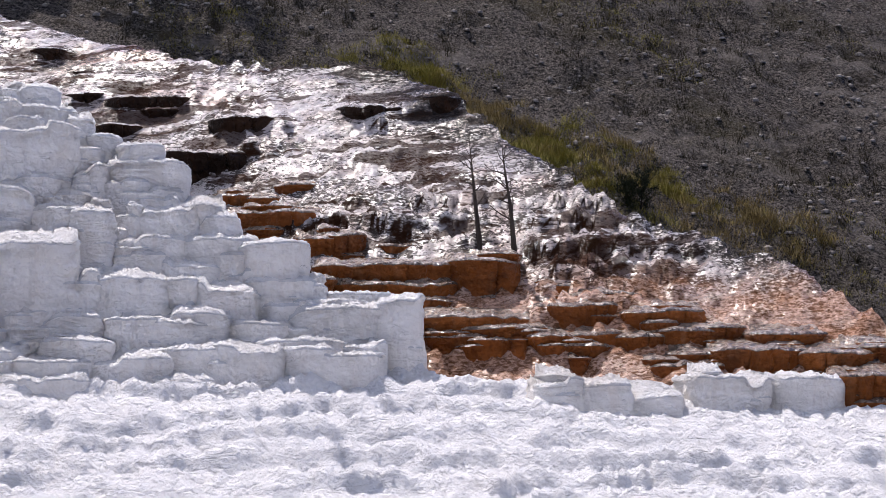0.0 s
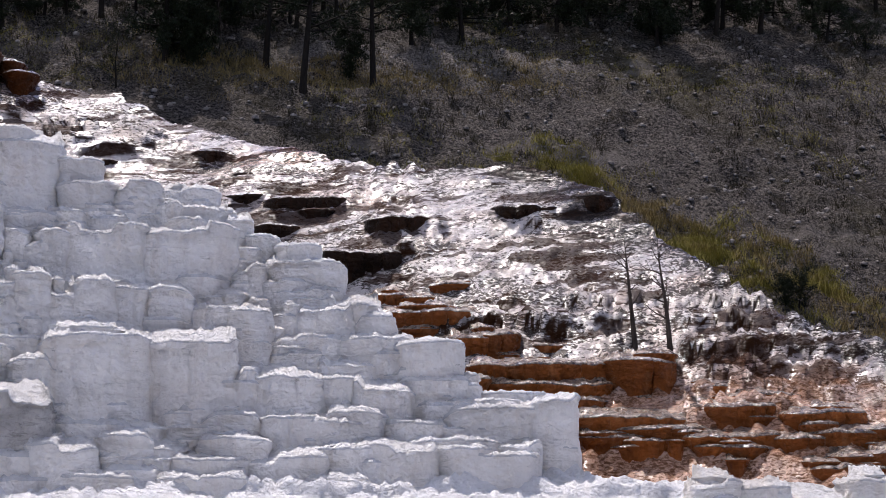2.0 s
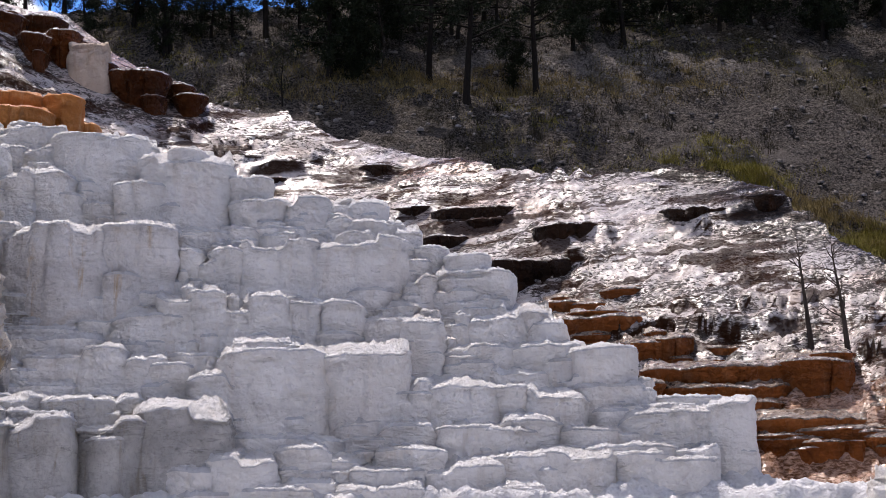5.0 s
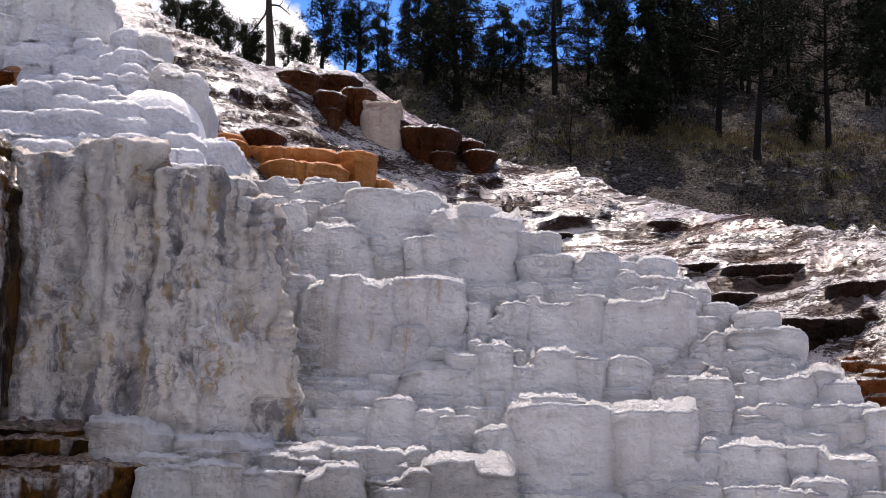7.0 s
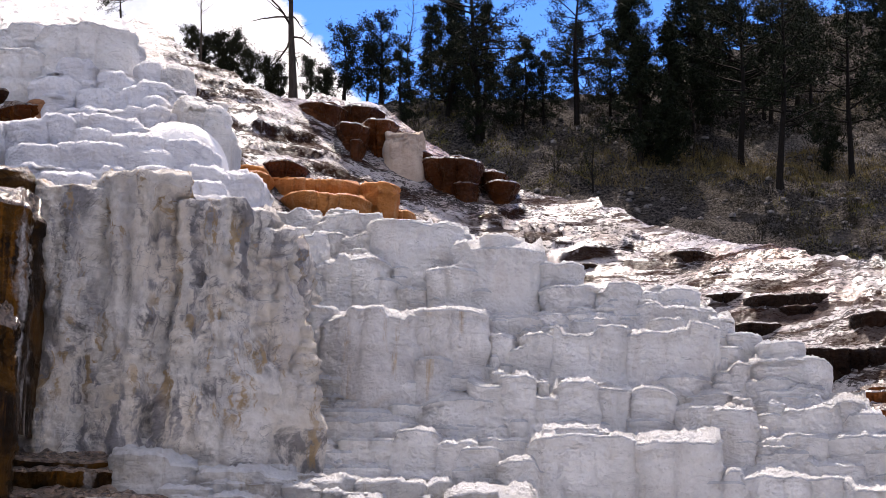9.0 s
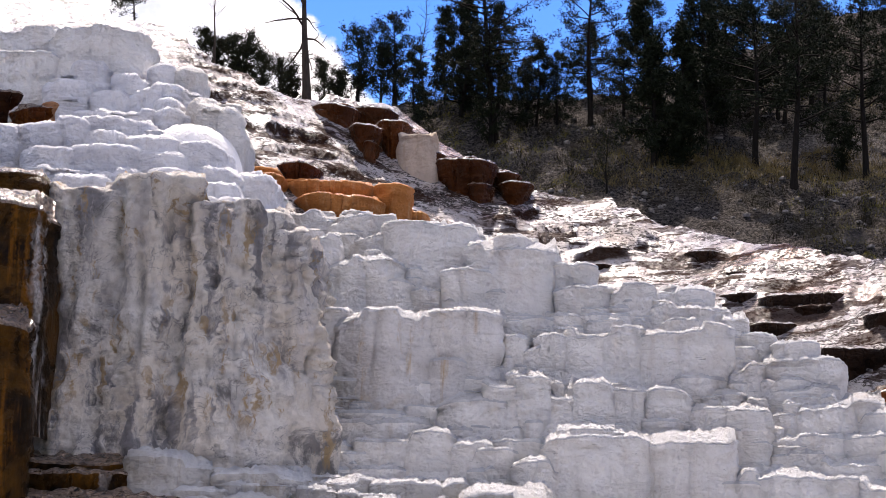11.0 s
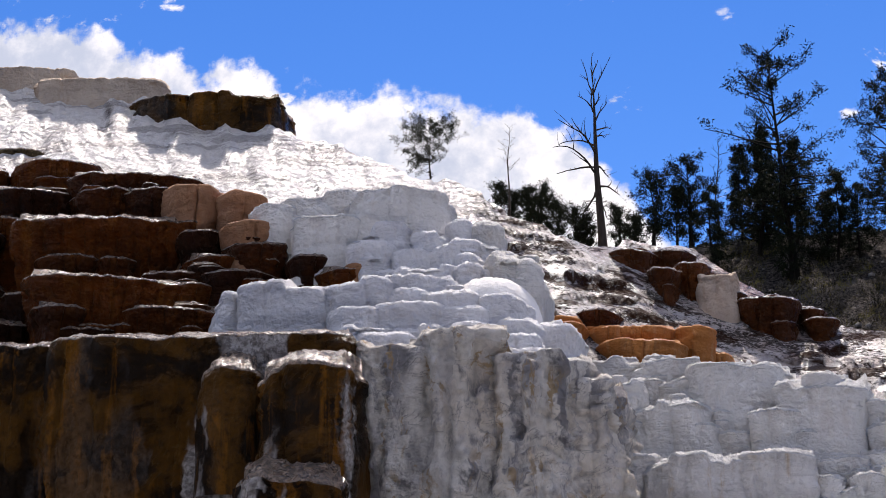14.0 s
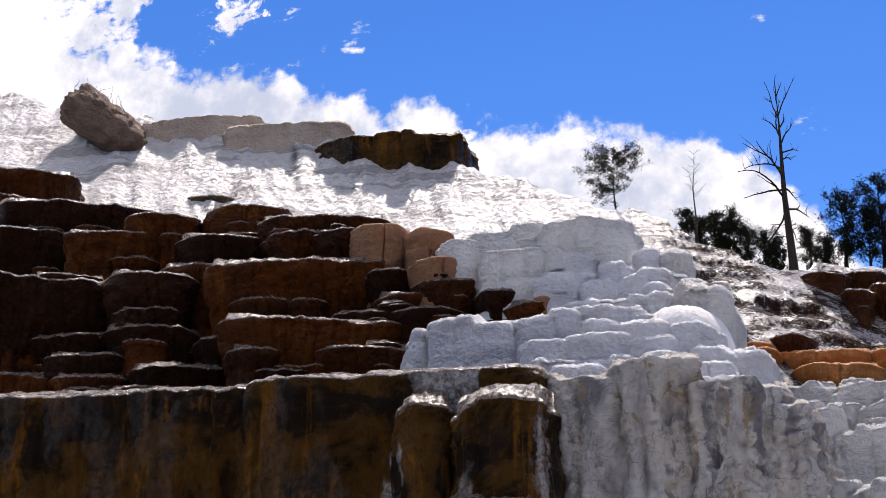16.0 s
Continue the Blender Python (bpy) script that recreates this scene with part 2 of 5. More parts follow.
def drip_stone():
    """Pale wall with dark grey and tan drip runs, cracks and a dirty foot."""
    m, k, shader, p = material("drip_stained_travertine")
    warp = k.noise(p, 1.2, 4.0, 0.6)
    skew = k.add("ShaderNodeCombineXYZ", X=k.math("MULTIPLY", warp, 0.9), Y=0.0, Z=0.0).outputs[0]
    q = k.add("ShaderNodeVectorMath", operation="ADD")
    k.set(q.inputs[0], k.scaled(p, 1.15, 1.15, 0.42))
    k.set(q.inputs[1], skew)
    run = k.noise(q.outputs[0], 1.0, 6.0, 0.62, 0.5)
    thin = k.noise(k.scaled(q.outputs[0], 2.6, 2.6, 1.6), 1.0, 5.0, 0.65, 0.3)
    blotch = k.noise(p, 0.75, 7.0, 0.68, 0.6)
    fine = k.noise(p, 8.0, 7.0, 0.72, 0.3)
    level = k.noise(k.scaled(p, 1.5, 1.5, 8.0), 1.0, 6.0, 0.7, 0.6)
    colour = k.mix(k.band(fine, 0.42, 0.7), (0.82, 0.78, 0.73), (0.62, 0.58, 0.53))
    colour = k.mix(k.math("MULTIPLY", k.band(k.noise(p, 0.35, 4.0, 0.6), 0.42, 0.6), 0.55), colour, (0.80, 0.68, 0.54))
    streak = k.noise(k.scaled(q.outputs[0], 2.0, 2.0, 0.45), 1.0, 6.0, 0.62, 0.3)
    gate = k.band(k.noise(p, 0.42, 5.0, 0.6, 0.6), 0.42, 0.58)
    colour = k.mix(k.math("MULTIPLY", k.band(run, 0.52, 0.68), 0.4), colour, (0.48, 0.46, 0.48))
    colour = k.mix(k.math("MULTIPLY", k.math("MULTIPLY", k.band(streak, 0.47, 0.58), gate), 0.8), colour, (0.17, 0.165, 0.19))
    colour = k.mix(k.math("MULTIPLY", k.band(blotch, 0.55, 0.64), 0.75), colour, (0.10, 0.095, 0.105))
    tan = k.math("MULTIPLY", k.band(thin, 0.54, 0.63), k.band(k.noise(p, 0.4, 2.0), 0.42, 0.56))
    colour = k.mix(k.math("MULTIPLY", tan, 0.85), colour, (0.46, 0.31, 0.15))
    crack = k.math("ABSOLUTE", k.math("SUBTRACT", k.noise(k.scaled(p, 0.9, 0.9, 1.5), 1.0, 6.0, 0.6, 0.9), 0.5))
    crack = k.math("MULTIPLY", k.band(crack, 0.010, 0.001), k.band(k.noise(p, 0.9, 3.0), 0.44, 0.54))
    colour = k.mix(k.math("MULTIPLY", crack, 0.55), colour, (0.16, 0.15, 0.15))
    colour = k.mix(k.math("MULTIPLY", k.band(level, 0.62, 0.69), 0.45), colour, (0.22, 0.21, 0.21))
    k.set(shader.inputs["Base Color"], colour)
    shader.inputs["Roughness"].default_value = 0.8
    shader.inputs["Specular IOR Level"].default_value = 0.2
    h = k.math("ADD", k.math("MULTIPLY", fine, 0.9), k.math("MULTIPLY", run, 0.8))
    h = k.math("ADD", h, k.math("MULTIPLY", level, 0.3))
    h = k.math("ADD", h, k.math("MULTIPLY", blotch, -0.9))
    relief(k, shader, h, 0.9, 0.24)
    return m


def olive_stone():
    """Golden olive-brown algal wall with a few grey mineral runnels."""
    m, k, shader, p = material("olive_brown_travertine")
    warp = k.add("ShaderNodeVectorMath", operation="ADD")
    k.set(warp.inputs[0], k.scaled(p, 0.75, 0.75, 0.16))
    k.set(warp.inputs[1], k.add("ShaderNodeCombineXYZ", X=k.math("MULTIPLY", k.noise(p, 1.1, 4.0, 0.6), 0.5), Y=0.0, Z=0.0).outputs[0])
    runnel = k.noise(warp.outputs[0], 1.0, 4.0, 0.55)
    run = k.noise(k.scaled(p, 2.2, 2.2, 0.3), 1.0, 6.0, 0.65, 0.5)
    coarse, fine = k.noise(p, 0.6, 6.0, 0.62, 0.5), k.noise(p, 8.0, 6.0, 0.7)
    colour = k.mix(k.band(coarse, 0.43, 0.58), (0.010, 0.005, 0.002), (0.08, 0.034, 0.004))
    colour = k.mix(k.math("MULTIPLY", k.band(run, 0.52, 0.66), 0.65), colour, (0.22, 0.085, 0.008))
    colour = k.mix(k.math("MULTIPLY", k.band(fine, 0.5, 0.68), 0.6), colour, (0.012, 0.006, 0.002))
    grey = k.mix(k.band(fine, 0.4, 0.62), (0.55, 0.52, 0.50), (0.20, 0.18, 0.17))
    colour = k.mix(k.math("MULTIPLY", k.band(k.math("ADD", runnel, k.math("MULTIPLY", fine, 0.08)), 0.585, 0.64), k.band(k.add("ShaderNodeSeparateXYZ", Vector=p).outputs[0], -13.2, -11.6, 0.06, 0.9)), colour, grey)
    k.set(shader.inputs["Base Color"], colour)
    k.set(shader.inputs["Roughness"], k.band(coarse, 0.3, 0.7, 0.16, 0.4))
    shader.inputs["Specular IOR Level"].default_value = 0.1
    h = k.math("ADD", k.math("MULTIPLY", fine, 0.7), k.math("ADD", k.math("MULTIPLY", run, 0.6), k.math("MULTIPLY", coarse, 1.0)))
    relief(k, shader, h, 1.0, 0.2)
    return m


MATS["drip"] = drip_stone()
MATS["olive"] = olive_stone()
MATS["rim"] = MATS["olive"]
MATS["apron"] = MATS["olive"]
# rough grey crust for edges and treads, toned down to offset direct sun
TREAD_CRUST = travertine("grey_tread_crust", (0.70, 0.70, 0.71), (0.42, 0.41, 0.41), (0.50, 0.42, 0.34), 0.2, 0.3, bump=1.0, layers=0.3)
MATS["dome"] = travertine("smooth_cream_travertine", (0.90, 0.87, 0.83), (0.72, 0.68, 0.64), (0.66, 0.56, 0.48), 0.2, 0.2, bump=0.4, layers=0.15)
MATS["lobe"] = travertine("smooth_travertine", (0.85, 0.82, 0.78), (0.44, 0.42, 0.40), (0.60, 0.50, 0.40), 0.35, 0.3, bump=0.9, layers=0.45)
# near-black, so that ledge fronts stand in for shade in hollows
MATS["dark"] = travertine("hollow_shade_travertine", (0.035, 0.018, 0.010), (0.012, 0.007, 0.005), (0.08, 0.032, 0.014), 0.4, 0.3, 0.34, 0.2, bump=1.0)


def scree():
    m, k, shader, p = material("grey_scree_with_dry_grass")
    zone, patch = k.noise(p, 0.06, 5.0, 0.6, 0.3), k.noise(p, 0.5, 6.0, 0.65)
    grit = k.noise(p, 6.0, 6.0, 0.75)
    colour = k.mix(k.band(k.math("ADD", k.math("MULTIPLY", grit, 0.6), k.math("MULTIPLY", k.noise(p, 15.0, 4.0, 0.75), 0.4)), 0.43, 0.60), (0.007, 0.006, 0.006), (0.16, 0.14, 0.128))
    colour = k.mix(k.math("MULTIPLY", k.band(patch, 0.5, 0.66), 0.6), colour, (0.028, 0.022, 0.014))
    colour = k.mix(k.math("MULTIPLY", k.band(zone, 0.52, 0.66), 0.45), colour, (0.05, 0.042, 0.014))
    colour = k.mix(k.math("MULTIPLY", k.band(k.noise(k.scaled(p, 0.6, 1.4, 1.0), 0.14, 4.0, 0.6, 0.6), 0.55, 0.66), 0.55), colour, (0.15, 0.134, 0.123))
    spot = k.add("ShaderNodeSeparateXYZ", Vector=p)
    # pale patch painted in for the sunlit scree among the trees
    wide = k.math("ADD", k.math("ABSOLUTE", k.math("MULTIPLY", k.math("SUBTRACT", spot.outputs[1], 101.0), 0.16)), k.math("ABSOLUTE", k.math("MULTIPLY", k.math("SUBTRACT", spot.outputs[0], 24.0), 0.07)))
    bare = k.band(k.math("ADD", wide, k.math("MULTIPLY", k.noise(p, 0.25, 5.0, 0.6), 1.4)), 1.75, 1.2)
    colour = k.mix(k.math("MULTIPLY", bare, 0.45), colour, k.mix(k.band(grit, 0.4, 0.6), (0.10, 0.09, 0.085), (0.34, 0.31, 0.29)))
    k.set(shader.inputs["Base Color"], colour)
    shader.inputs["Roughness"].default_value = 0.95
    shader.inputs["Specular IOR Level"].default_value = 0.05
    relief(k, shader, k.math("ADD", grit, k.math("MULTIPLY", k.noise(p, 1.6, 5.0, 0.7), 1.6)), 1.0, 0.55)
    return m


def plain(name, low, high, scale, rough=0.9, bump=0.5, stretch=(1, 1, 1)):
    m, k, shader, p = material(name)
    v = k.noise(k.scaled(p, *stretch), scale, 5.0, 0.65)
    tint = k.add("ShaderNodeNewGeometry").outputs["Random Per Island"]
    colour = k.mix(k.math("ADD", k.math("MULTIPLY", k.band(v, 0.3, 0.7), 0.6), k.math("MULTIPLY", tint, 0.4)), low, high)
    k.set(shader.inputs["Base Color"], colour)
    shader.inputs["Roughness"].default_value = rough
    shader.inputs["Specular IOR Level"].default_value = 0.08
    relief(k, shader, v, bump, 0.03)
    return m


def wet_lip():
    """Water running over the ledge lips: glossy, rippled, brown beneath."""
    m, k, shader, p = material("wet_ledge_lip")
    fine = k.noise(p, 9.0, 5.0, 0.7, 0.4)
    # pale flecks in the base colour boost the glint along the lips
    k.set(shader.inputs["Base Color"], k.mix(k.band(fine, 0.4, 0.6), (0.04, 0.02, 0.01), (0.26, 0.18, 0.13)))
    k.set(shader.inputs["Roughness"], k.band(k.noise(p, 3.0, 3.0), 0.3, 0.7, 0.20, 0.38))
    shader.inputs["Specular IOR Level"].default_value = 1.0
    h = k.math("ADD", fine, k.math("MULTIPLY", k.noise(p, 2.5, 3.0), 2.0))
    relief(k, shader, h, 1.0, 0.16)
    return m


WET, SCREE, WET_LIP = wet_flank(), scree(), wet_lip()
CRUST = travertine("white_crust", (0.76, 0.76, 0.775), (0.52, 0.52, 0.55), (0.50, 0.40, 0.30), 0.05, 0.06, bump=1.0, layers=0.2)
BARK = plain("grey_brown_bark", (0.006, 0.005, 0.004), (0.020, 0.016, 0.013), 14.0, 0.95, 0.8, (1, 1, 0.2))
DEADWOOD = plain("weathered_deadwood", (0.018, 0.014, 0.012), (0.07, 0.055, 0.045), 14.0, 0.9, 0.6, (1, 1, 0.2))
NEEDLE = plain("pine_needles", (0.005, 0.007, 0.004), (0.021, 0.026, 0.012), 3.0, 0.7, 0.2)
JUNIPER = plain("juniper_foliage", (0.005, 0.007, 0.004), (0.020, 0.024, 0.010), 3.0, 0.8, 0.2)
GRASS = plain("green_grass", (0.07, 0.066, 0.013), (0.26, 0.22, 0.05), 2.0, 0.8, 0.2)
STRAW = plain("dry_grass", (0.08, 0.056, 0.02), (0.26, 0.20, 0.085), 2.0, 0.85, 0.2)
SAGE = plain("dark_brush", (0.008, 0.007, 0.004), (0.04, 0.033, 0.018), 2.0, 0.9, 0.2)
STONE = plain("grey_stone", (0.07, 0.062, 0.057), (0.24, 0.215, 0.195), 5.0, 0.95, 0.8)

# ---- shape tools ----
def hashed(i, j, k, seed):
    return TABLE[((i * 73856093) ^ (j * 19349663) ^ (k * 83492791) ^ (seed * 2654435761)) & 65535]


TABLE = np.random.RandomState(11).rand(65536)


def vnoise(x, y, z, seed=0):
    """Smooth value noise from 0 to 1 on arrays; with a plain number for z, a slice of it."""
    x, y = np.broadcast_arrays(np.asarray(x, float), np.asarray(y, float))
    i, j = np.floor(x).astype(np.int64), np.floor(y).astype(np.int64)
    u, v = x - i, y - j
    u, v = u * u * (3 - 2 * u), v * v * (3 - 2 * v)
    if np.ndim(z) == 0:
        layers, k, w = (0,), int(math.floor(z * 7919)), None
    else:
        k = np.floor(z).astype(np.int64)
        layers, w = (0, 1), z - k
        w = w * w * (3 - 2 * w)
    total = 0.0
    for c in layers:
        low = hashed(i, j, k + c, seed) * (1 - u) + hashed(i + 1, j, k + c, seed) * u
        high = hashed(i, j + 1, k + c, seed) * (1 - u) + hashed(i + 1, j + 1, k + c, seed) * u
        flat_ = low * (1 - v) + high * v
        total = flat_ if w is None else total + flat_ * (w if c else 1 - w)
    return total


def fbm(x, y, z=0.0, octaves=4, seed=0, rough=0.5):
    total, amp, norm = 0.0, 1.0, 0.0
    for o in range(octaves):
        total, norm = total + amp * vnoise(np.asarray(x) * 2 ** o + o * 17.3, np.asarray(y) * 2 ** o, z if np.ndim(z) == 0 else z * 2 ** o, seed + o), norm + amp
        amp *= rough
    return total / norm


def cells(x, y, seed=0):
    """Distance to the nearest of scattered points, one in each unit square."""
    i, j = np.floor(x).astype(np.int64), np.floor(y).astype(np.int64)
    best = np.full(np.shape(x), 9.0)
    for a in (-1, 0, 1):
        for b in (-1, 0, 1):
            px_, py_ = i + a + hashed(i + a, j + b, 0 * i, seed), j + b + hashed(i + a, j + b, 0 * i + 7, seed)
            best = np.minimum(best, np.hypot(px_ - x, py_ - y))
    return best


def smooth(v, low, high):
    u = np.clip((v - low) / (high - low), 0, 1)
    return u * u * (3 - 2 * u)


def mesh_from(name, verts, faces, mat, soft=True, second=None, slots=None):
    verts, faces = np.asarray(verts, np.float32), np.asarray(faces, np.int32)
    me = bpy.data.meshes.new(name)
    me.vertices.add(len(verts))
    me.vertices.foreach_set("co", verts.ravel())
    count, size = faces.shape
    me.loops.add(count * size)
    me.loops.foreach_set("vertex_index", faces.ravel())
    me.polygons.add(count)
    me.polygons.foreach_set("loop_start", np.arange(0, count * size, size, dtype=np.int32))
    me.materials.append(mat)
    if second:
        me.materials.append(second)
        me.polygons.foreach_set("material_index", slots)
    me.polygons.foreach_set("use_smooth", np.full(count, soft))
    me.update(calc_edges=True)
    return me


def sheet(name, xs, ys, zf, mat, keep=None):
    """A height field over the lines xs and ys."""
    gx, gy = np.meshgrid(xs, ys)
    gz = zf(gx, gy)
    nx, ny = len(xs), len(ys)
    k = np.arange(nx * ny).reshape(ny, nx)
    quads = np.stack([k[:-1, :-1], k[:-1, 1:], k[1:, 1:], k[1:, :-1]], -1).reshape(-1, 4)
    if keep is not None:
        good = keep(gx, gy).ravel()
        quads = quads[good[quads].all(1)]
    return mesh_from(name, np.stack([gx.ravel(), gy.ravel(), gz.ravel()], 1), quads, mat)


def thing(name, label, category, group="", kind="", at=(0, 0, 0)):
    ob = new(name)
    ob.location = at
    return tagged(ob, label, category, group, kind)


def part(name, me, parent, label=""):
    ob = new(name, me)
    ob.parent = parent
    return tagged(ob, label) if label else ob


# ---- travertine blocks ----
LEDGES = ("rust", "red", "dark", "orange", "brown", "mixed", "olive", "wetlump")


def ledge_mesh(width, height, depth, style, seed):
    """A wet travertine ledge: fluted, overhanging face, a thin broken lip and a rough top that climbs a little."""
    rnd = random.Random(seed)
    deep = min(1.2, 0.5 + height * 0.5)          # goes on below, into the step under it
    rc = min(0.45 * width, 0.25 + 0.6 * rnd.random(), 0.4 * depth)
    if style == "olive":
        rc = 0.15 if width > 3 else min(0.4, 0.4 * depth)
    a, run = width / 2, depth - rc
    n_side, n_corner, n_front = 6, 5, int(np.clip(width / 0.06, 8, 80))
    side = np.linspace(0, 1, n_side, endpoint=False)
    turn = np.linspace(0, math.pi / 2, n_corner, endpoint=False)
    front = np.linspace(-a + rc, a - rc, n_front + 1)
    left = [(-a, run * (1 - i) + rc, -1.0, 0.0) for i in side ** 0.6]
    left += [(-a + rc - rc * math.cos(q), rc - rc * math.sin(q), -math.cos(q), -math.sin(q)) for q in turn]
    right = [(-x, y, -nx, ny) for x, y, nx, ny in reversed(left)]
    path = np.array(left + [(x, 0.0, 0.0, -1.0) for x in front] + right)
    arc = np.concatenate([[0], np.cumsum(np.hypot(*np.diff(path[:, :2], axis=0).T))])
    nv = int(np.clip(height / 0.06, 6, 60))
    lip = min(0.08, height * 0.25)
    reach = 2.2               # how far the lip rolls back
    zs = np.concatenate([[-deep, -deep * 0.4], np.linspace(0, height - lip, nv)])
    off = rnd.random() * 100
    A, Z = np.meshgrid(arc, zs)
    X, Y, NX, NY = (np.broadcast_to(path[:, c], A.shape) for c in range(4))
    h01 = np.clip(Z / height, 0, 1)
    # broad drapes of uneven width with creases between them
    wa = A + 0.5 * (fbm(A * 0.8, Z * 0.5, off, 2, seed) - 0.5)
    cut = np.cumsum([0.0] + [rnd.uniform(0.12, 0.5) for _ in range(40)])
    cell = np.clip(np.searchsorted(cut, wa + 0.3, side="right") - 1, 0, 38)
    u = (wa + 0.3 - cut[cell]) / (cut[cell + 1] - cut[cell]) * 2 - 1
    push = np.array([rnd.uniform(-0.5, 1.0) for _ in range(40)])[cell]
    amp = 0.12 * min(1.0, width)
    drape = amp * (np.sqrt(np.clip(1 - u ** 4, 0, 1)) * 0.9 + push * 0.5 * np.sqrt(np.clip(1 - u ** 6, 0, 1)))
    drape = drape * (0.35 + 0.65 * np.sin(np.pi * np.clip(h01 * 0.8 + 0.15, 0, 1)))
    big = (fbm(A * 0.9, Z * 0.9, off, 3, seed) - 0.5) * 0.42
    fine = (fbm(A * 4, Z * 5, off, 4, seed + 5, 0.65) - 0.5) * 0.19
    knob = np.clip(0.6 - cells(A * 7 + off, Z * 7, seed), 0, 1) * 0.05 * smooth(vnoise(A * 1.1, Z * 1.1, off, seed + 3), 0.5, 0.8)
    shelf = Z * 5.5 + 1.2 * (fbm(A * 0.9, Z * 0.6, off, 3, seed + 9) - 0.5)
    shelf = (shelf - np.floor(shelf) - 0.5) * 0.045 * smooth(vnoise(A * 0.8, Z * 1.2, off, seed + 13), 0.45, 0.7)
    belly = (rnd.uniform(0.18, 0.42) if style in ("rust", "wetlump") else rnd.uniform(0.12, 0.32)) * min(1.0, height * 1.6) * (h01 ** 1.1 - 0.75)
    D = (drape + big + fine + knob + shelf) * min(1.0, 0.4 + height * 0.7) + belly
    bow = (0.10 + 0.12 * rnd.random()) * width * (X / a) ** 2 if style != "olive" else 0.0      # scalloped in plan
    px_, py_ = X + NX * D, Y + NY * D + np.minimum(bow, 0.35)
    wave = (fbm(arc * 0.9, off, 0, 3, seed + 11) - 0.5) * min(0.16, height * 0.25)
    wave = wave + (fbm(arc * 5.0, off, 0, 3, seed + 12) - 0.5) * min(0.10, height * 0.2)
    rows = [np.stack([px_[r], py_[r], Z[r] + wave * smooth(zs[r], height * 0.45, height)], 1) for r in range(len(zs))]
    inward = -np.stack([NX[-1], NY[-1]], 1)
    rim = np.stack([px_[-1], py_[-1]], 1)
    for q in (15, 30, 45, 60, 75, 90):
        s, c = 1 - math.cos(radians(q)), math.sin(radians(q))
        grain = (fbm(arc * 9, q * 0.05, off, 2, seed + 15) - 0.5) * 0.03
        rows.append(np.column_stack([rim + inward * lip * reach * s, height - lip + lip * c + wave + grain]))
    rim = rim + inward * lip * reach
    mid = np.column_stack([np.clip(rim[:, 0], -a + rc, a - rc) * 0.9, np.full(len(arc), depth * 0.6)])
    for s in (0.06, 0.14, 0.25, 0.4, 0.6, 0.8, 1.0):
        q = rim * (1 - s) + mid * s
        rough = (fbm(q[:, 0] * 4 + off, q[:, 1] * 4, 0, 4, seed + 20) - 0.5) * 0.20 * smooth(s, 0, 0.2)
        back = np.clip(q[:, 1] - rim[len(rim) // 2, 1], 0, 0.8)
        rows.append(np.column_stack([q, height + wave * (1 - s) + rough - 0.01 + (0.32 if style == "olive" else 0.28 if style == "rust" else 0.18) * back]))
    m = len(arc)
    k = np.arange(len(rows) * m).reshape(len(rows), m)
    quads = np.stack([k[:-1, :-1], k[:-1, 1:], k[1:, 1:], k[1:, :-1]], -1).reshape(-1, 4)
    slots = np.repeat(np.arange(len(rows) - 1) >= len(zs) - 1, m - 1).astype(np.int32)      # lip and top
    return np.concatenate(rows), quads, slots


